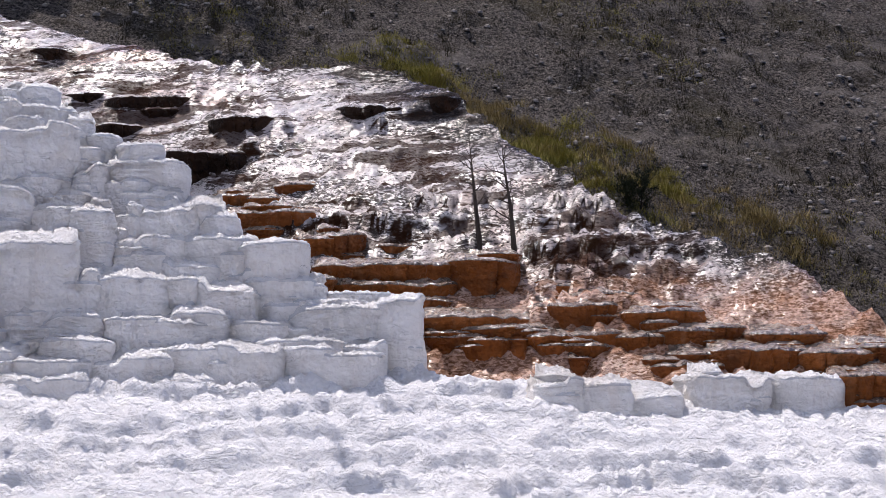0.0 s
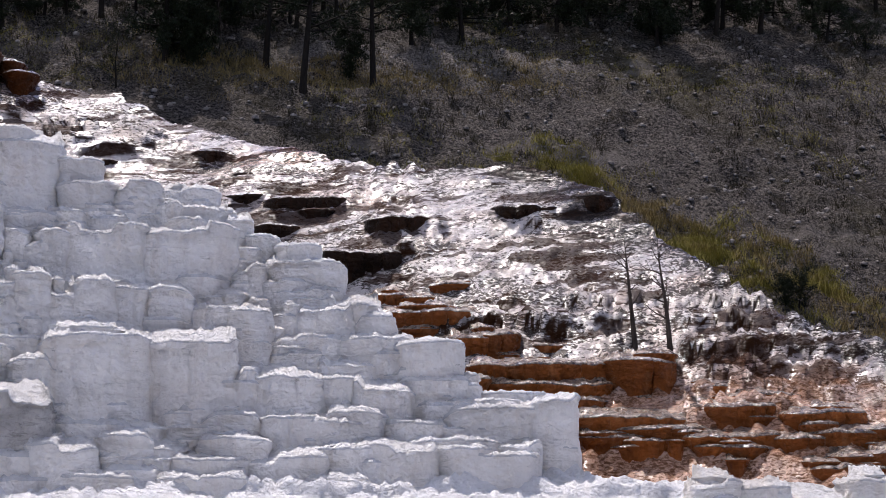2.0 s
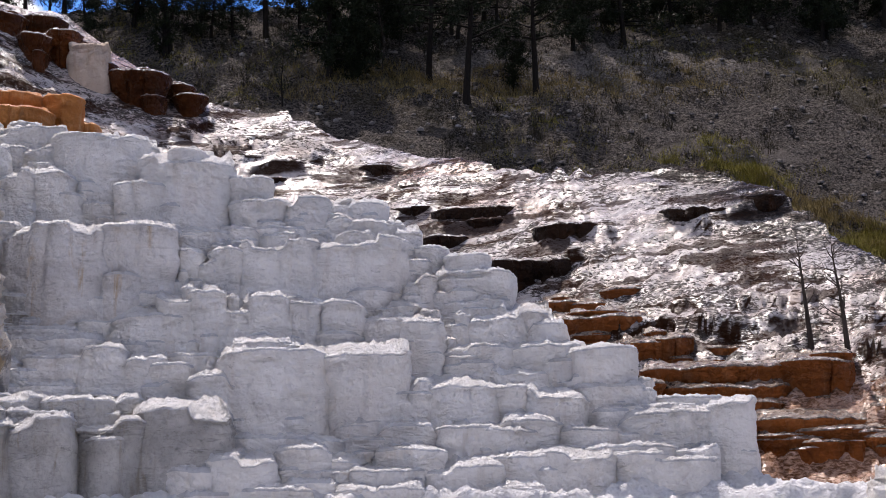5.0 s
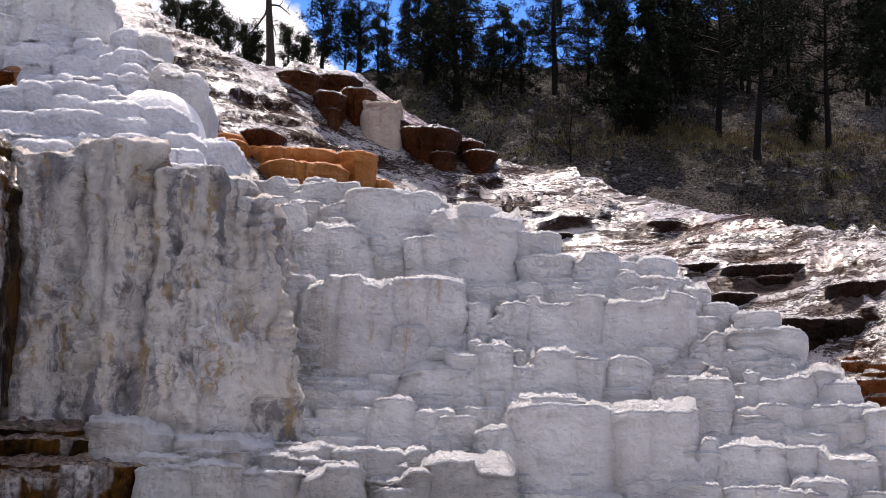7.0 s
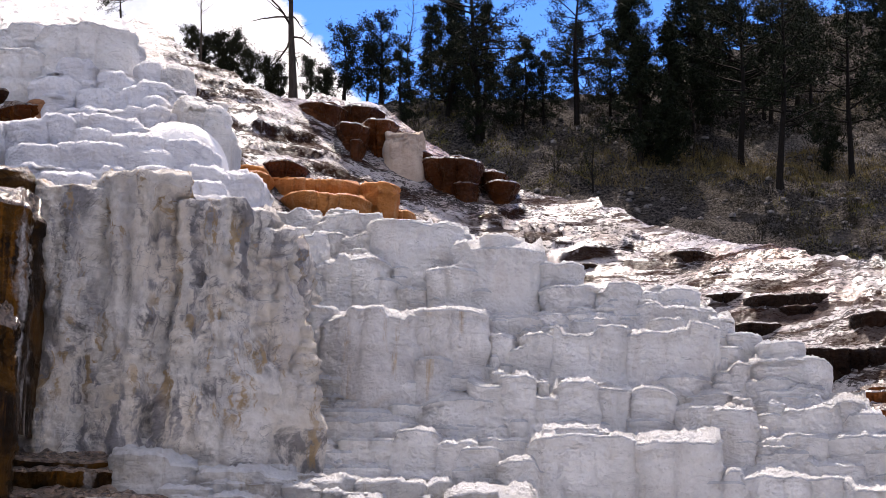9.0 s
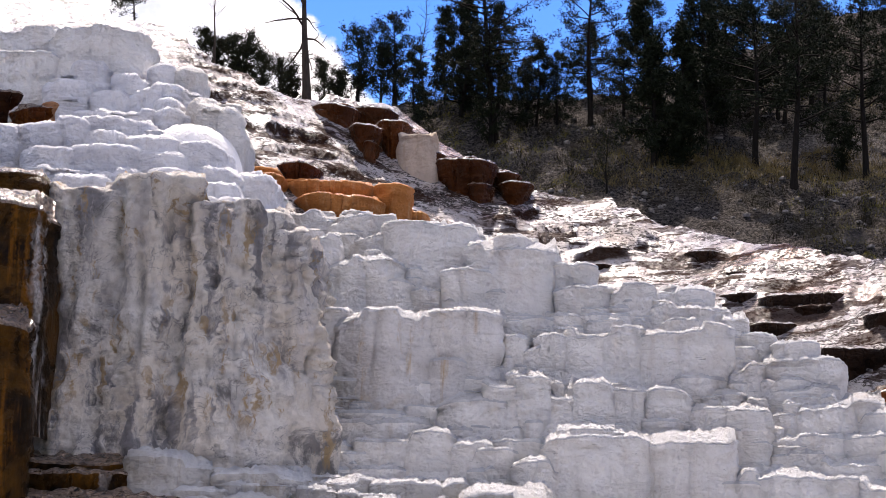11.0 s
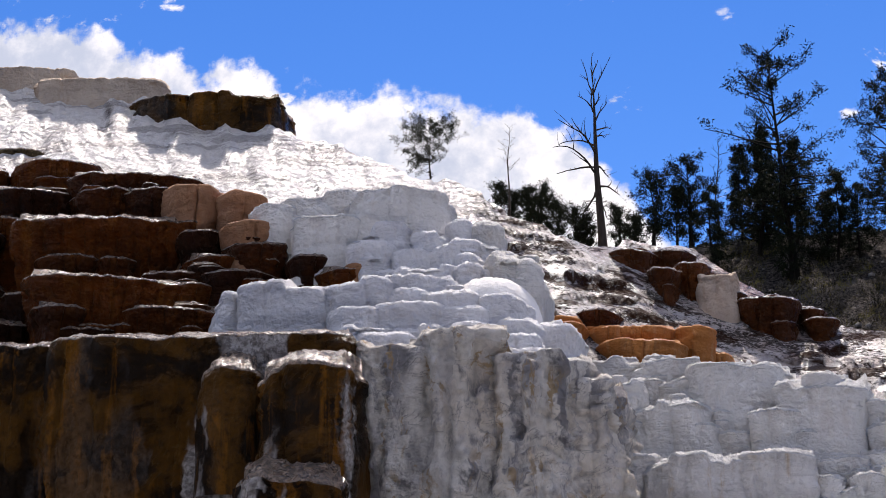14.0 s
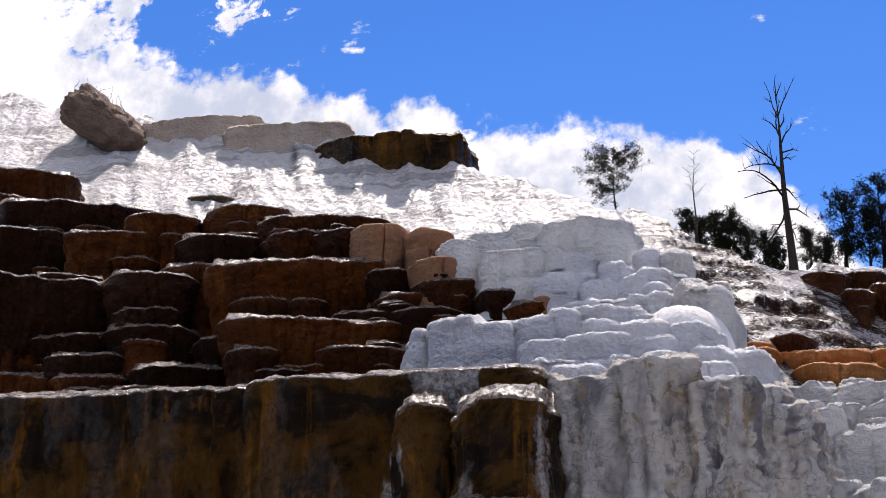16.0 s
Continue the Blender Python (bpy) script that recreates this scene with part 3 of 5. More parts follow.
def step_mesh(width, height, depth, style, seed):
    """A dry travertine step: smooth draped face, crumbling upper edge, and a knobbly tread that climbs toward the step behind."""
    rnd = random.Random(seed)
    drip = style == "drip"
    deep = min(1.2, 0.5 + height * 0.5)
    rc = min(0.46 * width, rnd.uniform(0.35, 0.6) if drip else rnd.uniform(0.15, 0.6), 0.45 * depth)
    if style == "apron":
        rc = min(0.4 * width, 0.35)
    elif style in ("lobe", "dome", "rim"):
        rc = min(0.5 * width - 0.02, 0.6 if style == "rim" else 0.95, 0.48 * depth)
    gap = 0.047
    a, run = width / 2, depth - rc
    side = np.linspace(0, 1, 8, endpoint=False)
    turn = np.linspace(0, math.pi / 2, max(6, int(rc * 1.6 / gap)), endpoint=False)
    front = np.linspace(-a + rc, a - rc, max(3, int((width - 2 * rc) / gap)) + 1)
    left = [(-a, run * (1 - i) + rc, -1.0, 0.0) for i in side ** 0.6]
    left += [(-a + rc - rc * math.cos(q), rc - rc * math.sin(q), -math.cos(q), -math.sin(q)) for q in turn]
    right = [(-x, y, -nx, ny) for x, y, nx, ny in reversed(left)]
    path = np.array(left + [(x, 0.0, 0.0, -1.0) for x in front] + right)
    arc = np.concatenate([[0], np.cumsum(np.hypot(*np.diff(path[:, :2], axis=0).T))])
    lip = min(0.06, height * 0.3)
    if style == "lobe":
        lip = min(0.3, height * 0.5)
    elif style == "dome":
        lip = height * 0.92
    elif style == "apron":
        lip = 0.14
    elif style == "cap":
        lip = min(0.16, height * 0.45)
    nv = int(np.clip((height - lip) / gap, 5, 170))
    zs = np.concatenate([[-deep, -deep * 0.4], np.linspace(0, height - lip, nv)])
    off = rnd.random() * 100
    A, Z = np.meshgrid(arc, zs)
    X, Y, NX, NY = (np.broadcast_to(path[:, c], A.shape) for c in range(4))
    h01 = np.clip(Z / height, 0, 1)
    # drapes of uneven width, with creases between them
    wa = A + 0.35 * (fbm(A * 1.1, Z * 0.7, off, 3, seed) - 0.5)
    cut = np.cumsum([0.0] + [rnd.uniform(0.3, 1.1) for _ in range(24)])
    cell = np.clip(np.searchsorted(cut, wa + 0.3, side="right") - 1, 0, 22)
    u = (wa + 0.3 - cut[cell]) / (cut[cell + 1] - cut[cell]) * 2 - 1
    push = np.array([rnd.uniform(-0.6, 1.0) for _ in range(24)])[cell]
    fade = np.clip(1 - u ** 4, 0, 1) ** 0.5
    drape = 0.085 * fade * (1 + push) * (0.4 + 0.6 * smooth(h01, 0.05, 0.5))
    big = (fbm(A * 0.9, Z * 0.9, off, 3, seed) - 0.5) * 0.28
    crust = smooth(h01 + 0.5 * (fbm(A * 1.3, Z * 1.3, off, 2, seed + 2) - 0.5), 0.45, 0.95)
    fine = (fbm(A * 4.5, Z * 6, off, 4, seed + 5, 0.6) - 0.5) * (0.07 + 0.11 * crust)
    knob = np.clip(0.62 - cells(A * 8 + off, Z * 9, seed), 0, 1) * 0.085 * crust
    # worn strata: level nicks across the upper face
    level = Z * 7.0 + 1.3 * (fbm(A * 0.9, Z * 0.6, off, 3, seed + 9) - 0.5)
    level = (smooth(np.abs(level - np.floor(level) - 0.5), 0.0, 0.30) - 1.0) * 0.04 * smooth(vnoise(A * 1.3, Z * 2.2, off, seed + 13), 0.60, 0.80)
    batter = rnd.uniform(0.04, 0.22) * min(1.0, height)
    belly = batter * (1 - h01) ** 1.4 - 0.5 * batter + 0.035 * smooth(h01, 0.82, 1.0)
    if style in ("cap", "lobe", "dome", "rim"):
        drape, fine, knob = drape * 1.2, fine * 0.8, knob * 0.6
        if style == "dome":
            drape, fine, level, big = drape * 0.2, fine * 0.35, level * 0.2, big * 0.4
    if drip:
        flute = np.abs(fbm(A * 2.2, Z * 0.22, off, 4, seed + 31, 0.6) - 0.5)
        scale = np.abs(fbm(A * 1.6, Z * 1.3, off, 5, seed + 33, 0.62) - 0.5)
        chip = Z * 3.2 + 2.2 * (fbm(A * 1.1, Z * 0.9, off, 4, seed + 34) - 0.5)
        chip = (chip - np.floor(chip)) * 0.10 * smooth(vnoise(A * 0.9, Z * 0.8, off, seed + 35), 0.42, 0.7)
        big = big * 1.5 - flute * 0.75 - scale * 0.75 + chip + 0.22
        fine, belly = fine * 1.2, belly + 0.30 * smooth(0.45 - h01, 0.0, 0.4) - 0.05
    D = (drape + big + fine + knob + level) * min(1.0, 0.45 + height * 0.7) + belly
    D = D + 0.22 * min(width, 1.4) * (1 - np.clip(np.abs(X) / a, 0, 1) ** 2) * rnd.uniform(0.3, 1.0)      # bowed in plan
    px_, py_ = X + NX * D, Y + NY * D
    wave = (fbm(arc * 0.9, off, 0, 3, seed + 11) - 0.5) * min(0.14, height * 0.25)
    wave = wave + (fbm(arc * 6.0, off, 0, 3, seed + 12) - 0.5) * min(0.08, height * 0.2)
    wave = wave - smooth(fbm(arc * 0.8, off + 5, 0, 2, seed + 14), 0.54, 0.58) * min(0.18, height * 0.3)
    wave = wave - 0.18 * min(1.0, height) * rnd.uniform(0.0, 1.0) * (path[:, 0] / a) ** 4
    rows = [np.stack([px_[r], py_[r], Z[r] + wave * smooth(zs[r], height * 0.4, height)], 1) for r in range(len(zs))]
    inward = -np.stack([NX[-1], NY[-1]], 1)
    rim = np.stack([px_[-1], py_[-1]], 1)
    reach = {"dome": 0.75, "lobe": 1.2, "rim": 1.2}.get(style, 1.0)
    for q in ((10, 20, 30, 40, 50, 60, 70, 80, 90) if lip > 0.12 else (30, 60, 90)):
        s, c = 1 - math.cos(radians(q)), math.sin(radians(q))
        grain = (fbm(arc * 9, q * 0.05, off, 2, seed + 15) - 0.5) * (0.01 if style == "dome" else 0.04)
        rows.append(np.column_stack([rim + inward * lip * reach * s, height - lip + lip * c + wave + grain]))
    rim = rim + inward * lip * reach
    mid = np.column_stack([np.clip(rim[:, 0], -a + rc, a - rc) * 0.9, np.full(len(arc), depth * 0.7)])
    climb = 0.10 if style == "dome" else 0.40 if style == "apron" else rnd.uniform(0.02, 0.22)
    for s in (0.025, 0.06, 0.1, 0.15, 0.21, 0.29, 0.42, 0.65, 1.0):
        q = rim * (1 - s) + mid * s
        back = np.clip(q[:, 1] - rim[len(rim) // 2, 1], 0, 9)
        rough = (fbm(q[:, 0] * 4 + off, q[:, 1] * 4, 0, 4, seed + 20) - 0.5) * 0.16 + np.clip(0.6 - cells(q[:, 0] * 8 + off, q[:, 1] * 8, seed + 21), 0, 1) * 0.10
        rows.append(np.column_stack([q, height + wave * (1 - s) + (rough - 0.03) * smooth(s, 0, 0.08) + climb * np.minimum(back, 0.9)]))
    m = len(arc)
    k = np.arange(len(rows) * m).reshape(len(rows), m)
    quads = np.stack([k[:-1, :-1], k[:-1, 1:], k[1:, 1:], k[1:, :-1]], -1).reshape(-1, 4)
    slots = np.repeat(np.arange(len(rows) - 1) >= len(zs) - 1, m - 1).astype(np.int32)      # crumbling edge and tread
    return np.concatenate(rows), quads, slots


CHIPS = {"red": 4, "lobe": 1, "white": 3, "grey": 4, "cap": 1, "rust": 2, "mixed": 2, "orange": 1, "brown": 2}


def blocks(parent, style, depth, places):
    """Blocks as parts of a terrace: middle of the foot x, y, z, width and height. Small broken steps lie at their feet and on their edges."""
    name = "ledge" if style in LEDGES else "block"
    for x, y, z, w, h in places:
        seed = int(abs(x * 311 + y * 177 + z * 73) * 10) % 100000
        rnd = random.Random(seed)
        d = depth or min(3.2, 1.5 + 0.5 * h)
        turn = (0.0 if style == "olive" else radians(rnd.uniform(-7, 7))) - math.atan2(x, y) * (1.0 if style in ("rust", "wetlump", "mixed") else 0.4)
        made = [(0.0, rnd.uniform(-0.08, 0.08) if name == "block" else 0.0, 0.0, w * 1.02, h, d)]
        for _ in range(rnd.randint(0, CHIPS.get(style, 0)) if w > 0.45 else 0):
            cw = min(w * rnd.uniform(0.25, 0.6), 1.3)
            cx = rnd.uniform(-0.5, 0.5) * (w - cw)
            if rnd.random() < 0.6:
                ch = min(h * rnd.uniform(0.15, 0.5), 0.4)
                made.append((cx, -rnd.uniform(0.05, 0.22), 0.0, cw, ch, 1.0))
            else:
                ch = min(0.16, h * rnd.uniform(0.12, 0.25))
                made.append((cx, rnd.uniform(0.10, 0.4), h - 0.02, cw, ch, 0.9))
        for i, (cx, cy, cz, cw, ch, cd) in enumerate(made):
            verts, quads, slots = (ledge_mesh if style in LEDGES else step_mesh)(cw, ch, cd, style, seed + i * 7)
            wet = {"dark": WET, "white": TREAD_CRUST, "grey": TREAD_CRUST, "stain": TREAD_CRUST}.get(style, WET_LIP if style in ("rust", "red", "brown", "olive", "wetlump", "apron") else None)
            ob = part(name, mesh_from(name, verts, quads, MATS[style], True, wet, slots), parent)
            spin = Matrix.Rotation(turn, 4, "Z")
            ob.location = Vector((x, y, z)) + spin @ Vector((cx, cy, cz))
            ob.rotation_euler = (0, 0, turn + (radians(rnd.uniform(-12, 12)) if i else 0.0))


# ---- ground and mound ----
RIDGE = [
    (-44.12, 57.48), (-37.14, 55.41), (-34.05, 54.55), (-29.01, 54.1), (-24.26, 53.56), (-17.7, 52.63), (-12.54, 50.93), (-11.53, 51.58),
    (-10.89, 51.47), (-9.5, 51.16), (-9.29, 51.07), (-7.89, 51.72), (-7.05, 52.12), (-4.23, 55.84), (-2.97, 55.29), (-0.4, 54),
    (0.16, 53.97), (1.57, 53.95), (3.25, 52.97), (5.38, 50.44), (6.21, 49.47), (7.92, 47.79), (8.83, 46.73), (10.58, 45.44),
    (13.21, 43.75), (14.1, 42.71), (14.79, 39.7), (15.36, 37.62), (15.92, 35.84), (17.62, 33.65), (18.69, 32.03), (19.15, 30.33),
    (19.99, 28.25), (20.91, 26.3),
]
RX, RY = np.array([p[0] for p in RIDGE]), np.array([p[1] for p in RIDGE])


def flank_foot(x):
    return 28.5 + 4.5 * smooth(x, -14, 2) - 0.45 * np.clip(x - 4, 0, 60) - 0.25 * np.clip(-14 - x, 0, 60)


def flank_run(x):
    return 1.2 + 0.33 * smooth(x, -14, 2)


# broken rims on the flank: middle x, front y, width and height
RIMS = [
    (12.22, 41.54, 3.44, 0.22), (7.76, 41.66, 3.11, 0.24), (9.83, 42.46, 0.82, 0.19), (7.52, 44.92, 4.18, 0.13), (8.57, 41.16, 2.08, 0.13), (6.42, 46.3, 1.99, 0.09),
    (5.05, 49.23, 1.82, 0.12), (13.79, 41.56, 2.26, 0.13), (5.46, 46.14, 2.21, 0.12), (11.22, 42.01, 1.96, 0.08), (12, 39.79, 2.83, 0.06), (14.14, 37.77, 2.57, 0.06),
    (11.82, 37.08, 2.22, 0.07), (-6.61, 47.95, 2.04, 0.13), (-7.24, 49.45, 1.45, 0.21), (-7.92, 48.5, 1.37, 0.15), (-8.82, 49.72, 1.41, 0.13), (-5.51, 51.49, 1.44, 0.1),
    (-2.68, 51.2, 2.84, 0.1), (-1.08, 50.76, 1.96, 0.2), (-0.27, 52.83, 2.04, 0.11), (1.43, 52.13, 2.58, 0.08), (3.36, 50.87, 1.95, 0.08), (5.22, 49.22, 2.14, 0.07),
    (5.61, 47.31, 2.05, 0.07), (7.27, 45.1, 3.16, 0.11), (3.34, 49.45, 3.24, 0.07),
]


def flank(x, y, rough=True):
    """The wet flank rises from its foot to the ridge and falls away behind it."""
    crest = np.interp(x, RX, RY)
    over = y - crest
    z = (np.minimum(y, crest) - flank_foot(x)) / flank_run(x)
    z = z - np.where(over > 0, 0.10 * over + 0.05 * np.clip(over, 0, 12) ** 1.5, 0)
    if not rough:
        return z
    warp_x, warp_y = (fbm(x * 0.5, y * 0.5, 1.0, 3, 41) - 0.5) * 1.6, (fbm(x * 0.5, y * 0.5, 2.0, 3, 42) - 0.5) * 1.6
    crag = smooth(fbm(x * 0.16, y * 0.2, 0, 3, 44), 0.40, 0.62)        # where the flank breaks into steps
    for size, seed, share in ((0.62, 5, 0.85), (0.22, 6, 0.75)):
        s = z / size + 2.6 * (fbm(x * 0.13 / size ** 0.5, y * 0.32 / size ** 0.5, 0, 4, seed, 0.6) - 0.5)
        f = s - np.floor(s)
        deepness = smooth(vnoise(x * 0.26 / size ** 0.5, y * 0.5 / size ** 0.5, 0, seed + 3), 0.42, 0.72)
        z = z + size * share * (smooth(f, 0.0, 0.16) - f) * (0.4 + 0.6 * crag) * deepness * (1 - 0.6 * smooth(-x, 8, 14)) * (1 - (0.5 if size > 0.5 else 0.85) * smooth(-x, -3, 3))
    for rx, ry, rw, rh in RIMS:
        near = np.abs(x - rx) < rw
        if near.any():
            front = ry + 0.5 * (fbm(x * 1.4, rx, 0, 3, 47) - 0.5) + 0.5 * ((x - rx) / rw) ** 2
            span = 1 - smooth(np.abs(x - rx), rw * 0.38, rw * 0.58)
            z = z + rh * span * (smooth(y, front - 0.06, front + 0.10) * np.exp(-np.clip(y - front, 0, 9) / (1.1 + 1.2 * rh)) - 0.35 * np.exp(-((y - front + 0.35) / 0.3) ** 2))
    ribs = np.clip(0.9 - cells((x + 0.55 * y + 0.5 * warp_x) * 0.9, (y - 0.3 * x) * 0.20, 12), 0, 1)
    z = z + ribs * 0.5 * smooth(-x, 8, 14) + np.clip(0.8 - cells((x + 0.55 * y + 0.3 * warp_x) * 2.6, y * 0.5, 13), 0, 1) * 0.20 * smooth(-x, 6, 12)
    field = smooth(fbm(x * 0.16, y * 0.16, 0, 2, 46), 0.44, 0.54) * smooth(x, 6, 10)       # cobbled patches
    dome = np.clip(0.75 - cells((x + 0.3 * warp_x) * 2.3, (y + 0.3 * warp_y) * 1.9, 3), 0, 1)
    small = np.clip(0.8 - cells((x + 0.3 * warp_x) * 5.0, (y + 0.3 * warp_y) * 4.2, 4), 0, 1)
    z = z + dome * 0.36 * field + small * (0.05 + 0.06 * field)
    return z + (fbm(x * 0.35, y * 0.3, 0, 3, 17) - 0.5) * 0.45 + (fbm(x * 2.2, y * 3.0, 0, 4, 18, 0.6) - 0.5) * 0.10


def crust_height(x, y):
    z = np.maximum(0.10 + (y - 24) * 0.24, -0.22) - 0.16 * smooth(y, 28.0, 30.5)
    back = 31.4 - 0.45 * np.clip(x - 11.5, 0, 30) + 6 * smooth(-x, -10.5, -8.5)
    z = z - 0.6 * np.clip(y - back, 0, 9)
    s = z / 0.34 + 2.2 * (fbm(x * 0.22, y * 0.4, 0, 4, 61, 0.6) - 0.5)
    f = s - np.floor(s)
    z = z + 0.34 * (smooth(f, 0.0, 0.3) - f) * smooth(fbm(x * 0.3, y * 0.5, 0, 3, 62), 0.3, 0.5)
    lumps = np.clip(0.8 - cells(x * 2.2, y * 1.8, 9), 0, 1) * 0.15 + np.clip(0.8 - cells(x * 5.5, y * 4.5, 10), 0, 1) * 0.15
    crumbs = np.abs(fbm(x * 3.0, y * 2.6, 0, 3, 64, 0.6) - 0.5)
    return z + lumps - crumbs * 0.26 + (fbm(x * 1.6, y * 1.6, 0, 4, 63, 0.55) - 0.5) * 0.22


def hill_height(x, y):
    """The hillside behind: level near the standpoint, rising past the mound to a tree-clad brow."""
    brow = 112 + 24 * smooth(x, 0, 30)
    rise = np.where(y < 22, 0.0, np.clip(0.04 * (y - 22), 0, 1.3))
    up = (np.minimum(y, brow) - 53.5) / 1.75
    z = np.maximum(rise, up)
    z = z + 32 * smooth(-y, 12, 130)          # unseen rise behind the standpoint, added to block low sky light
    z = z - np.clip(y - brow, 0, 400) * 0.10
    near = smooth(y, 48, 62)
    z = z + near * ((fbm(x * 0.06, y * 0.06, 0, 4, 71) - 0.5) * 2.6 + (fbm(x * 0.3, y * 0.3, 0, 4, 72) - 0.5) * 1.1)
    z = z + near * ((fbm(x * 0.9, y * 0.9, 0, 4, 73, 0.62) - 0.5) * 1.1 + np.clip(0.7 - cells(x * 0.8, y * 0.8, 74), 0, 1) * 0.45)
    return z - 0.3


ground_x = np.concatenate([np.linspace(-2500, -60, 14), np.arange(-55, -12, 2.5), np.arange(-12, 75, 0.4), np.linspace(78, 2500, 16)])
ground_y = np.concatenate([np.linspace(-600, -150, 8), np.arange(-140, 16, 5.0), np.arange(18, 52, 1.5), np.arange(52, 130, 0.4), np.linspace(133, 3000, 20)])
ground = tagged(new("ground", sheet("ground", ground_x, ground_y, hill_height, SCREE)), "grey gravelly hillside with dry brush and grass", "hillside", kind="structure")

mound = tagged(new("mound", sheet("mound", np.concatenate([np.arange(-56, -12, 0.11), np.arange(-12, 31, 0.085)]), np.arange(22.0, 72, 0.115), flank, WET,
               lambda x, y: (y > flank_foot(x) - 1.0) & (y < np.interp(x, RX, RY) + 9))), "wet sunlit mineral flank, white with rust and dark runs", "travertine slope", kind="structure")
# the near part, out of view, is carried on to bounce light onto the faces
crust = tagged(new("crust", sheet("crust", np.concatenate([np.arange(-40, -16, 0.8), np.arange(-16, 30, 0.085), np.arange(30, 50, 0.8)]), np.concatenate([np.arange(1, 21.5, 0.5), np.arange(22, 36, 0.08)]), crust_height, CRUST)), "rough white mineral crust rising in low steps", "travertine ground", kind="structure")

# ---- terraces ----
white_terrace = thing("white_terrace", "stacked white travertine terrace steps, dry and cracked", "terrace")


def core_height(x, y):
    z = (y - 31.0) / 0.9
    return z + (fbm(x * 0.8, y * 0.8, 0, 4, 91) - 0.5) * 0.5


part("core", sheet("core", np.arange(-8, 10.5, 0.14), np.arange(30, 40, 0.14), core_height, MATS["white"], lambda x, y: x < 9.8 - (y - 32.2) * 1.42), white_terrace)
drip_basin = thing("drip_basin", "white travertine basin wall with tan drip stains", "terrace")
low_shelf = thing("low_shelf", "low grey-white layered travertine shelves at the foot", "terrace")
drip_buttress = thing("drip_buttress", "tall white travertine buttress with dark and tan drip stains", "buttress")
buttress_cap = thing("buttress_cap", "bluish-white rounded travertine cap above the buttress", "terrace")
upper_terrace = thing("upper_terrace", "cream and white travertine blocks high on the mound", "terrace")
rust_ledge = thing("rust_ledge", "rust-brown scalloped travertine ledges in shade", "terrace")


def ledge_core(x, y):
    z = (y - 28.1) / 0.87
    return z + (fbm(x * 0.9, y * 0.9, 0, 4, 95) - 0.5) * 0.7


part("core", sheet("core", np.arange(-42, -10.5, 0.16), np.arange(36, 44.5, 0.12), ledge_core, MATS["rust"], lambda x, y: (x < -11.5 - 0.3 * (y - 36)) & (y < 41.0)), rust_ledge)
olive_wall = thing("olive_wall", "dark olive-brown wet travertine wall with grey runnels", "wall")
travertine_shelf = thing("travertine_shelf", "brown and grey wet travertine shelf at the wall foot", "terrace")
foot_crust = thing("foot_crust", "small brown travertine hollow in white crust", "terrace")
orange_ledge = thing("orange_ledge", "orange-brown travertine ledges on the wet flank", "terrace")
pale_post = thing("pale_post", "pale cream travertine post beside brown ledges", "travertine block")
red_terrace = thing("red_terrace", "rust-red stepped travertine ledges below two dead saplings", "terrace")
flank_hollow = thing("flank_hollow", "rust-red wet mineral humps and near-black ledges painted as shaded hollows on the flank", "travertine rim")
crest_rim = thing("crest_rim", "raised pool rim on the crest, dark-stained at one end", "travertine rim")
blocks(white_terrace, "white", 0, [
    (0.98, 36.97, 7.75, 1.05, 0.76), (1.25, 36.58, 7.31, 1.08, 0.67), (2.18, 36.61, 7.35, 1, 0.65), (2.93, 36.78, 7.53, 0.52, 0.43),
    (3.42, 36.73, 7.47, 0.7, 0.48), (-0.15, 36.34, 7.05, 0.83, 0.35), (0.49, 36.31, 7.01, 0.78, 0.23), (1.5, 36.34, 7.05, 1.36, 0.29),
    (2.38, 36.41, 7.13, 0.57, 0.26), (3.29, 36.43, 7.14, 1.52, 0.42), (3.83, 36.35, 7.05, 0.64, 0.38), (4.27, 36.15, 6.83, 0.51, 0.52),
    (-0.44, 36.03, 6.7, 0.55, 0.49), (0.27, 36.21, 6.9, 1.11, 0.16), (0.41, 36.07, 6.74, 0.83, 0.16), (1.56, 35.24, 5.82, 1.56, 1.1),
])
blocks(white_terrace, "white", 0, [
    (3.12, 35.29, 5.88, 1.84, 1.09), (4.2, 35.94, 6.6, 0.41, 0.31), (4.67, 35.9, 6.55, 0.66, 0.32), (4.3, 35.53, 6.15, 0.5, 0.43),
    (4.29, 34.96, 5.51, 0.58, 0.61), (4.72, 35.28, 5.87, 0.52, 0.4), (5.28, 35.1, 5.67, 1.13, 0.8), (5.88, 35.06, 5.62, 0.65, 0.65),
    (4.97, 35, 5.56, 0.94, 0.31), (5.27, 34.81, 5.34, 1.54, 0.35), (4.94, 34.16, 4.62, 0.68, 0.62), (5.72, 34.17, 4.64, 1.12, 0.73),
    (6.23, 34.26, 4.73, 1.04, 0.8), (6.68, 34.13, 4.59, 1.05, 0.52), (5.32, 33.9, 4.33, 1.54, 0.31), (6.69, 33.72, 4.13, 1.42, 0.49),
])
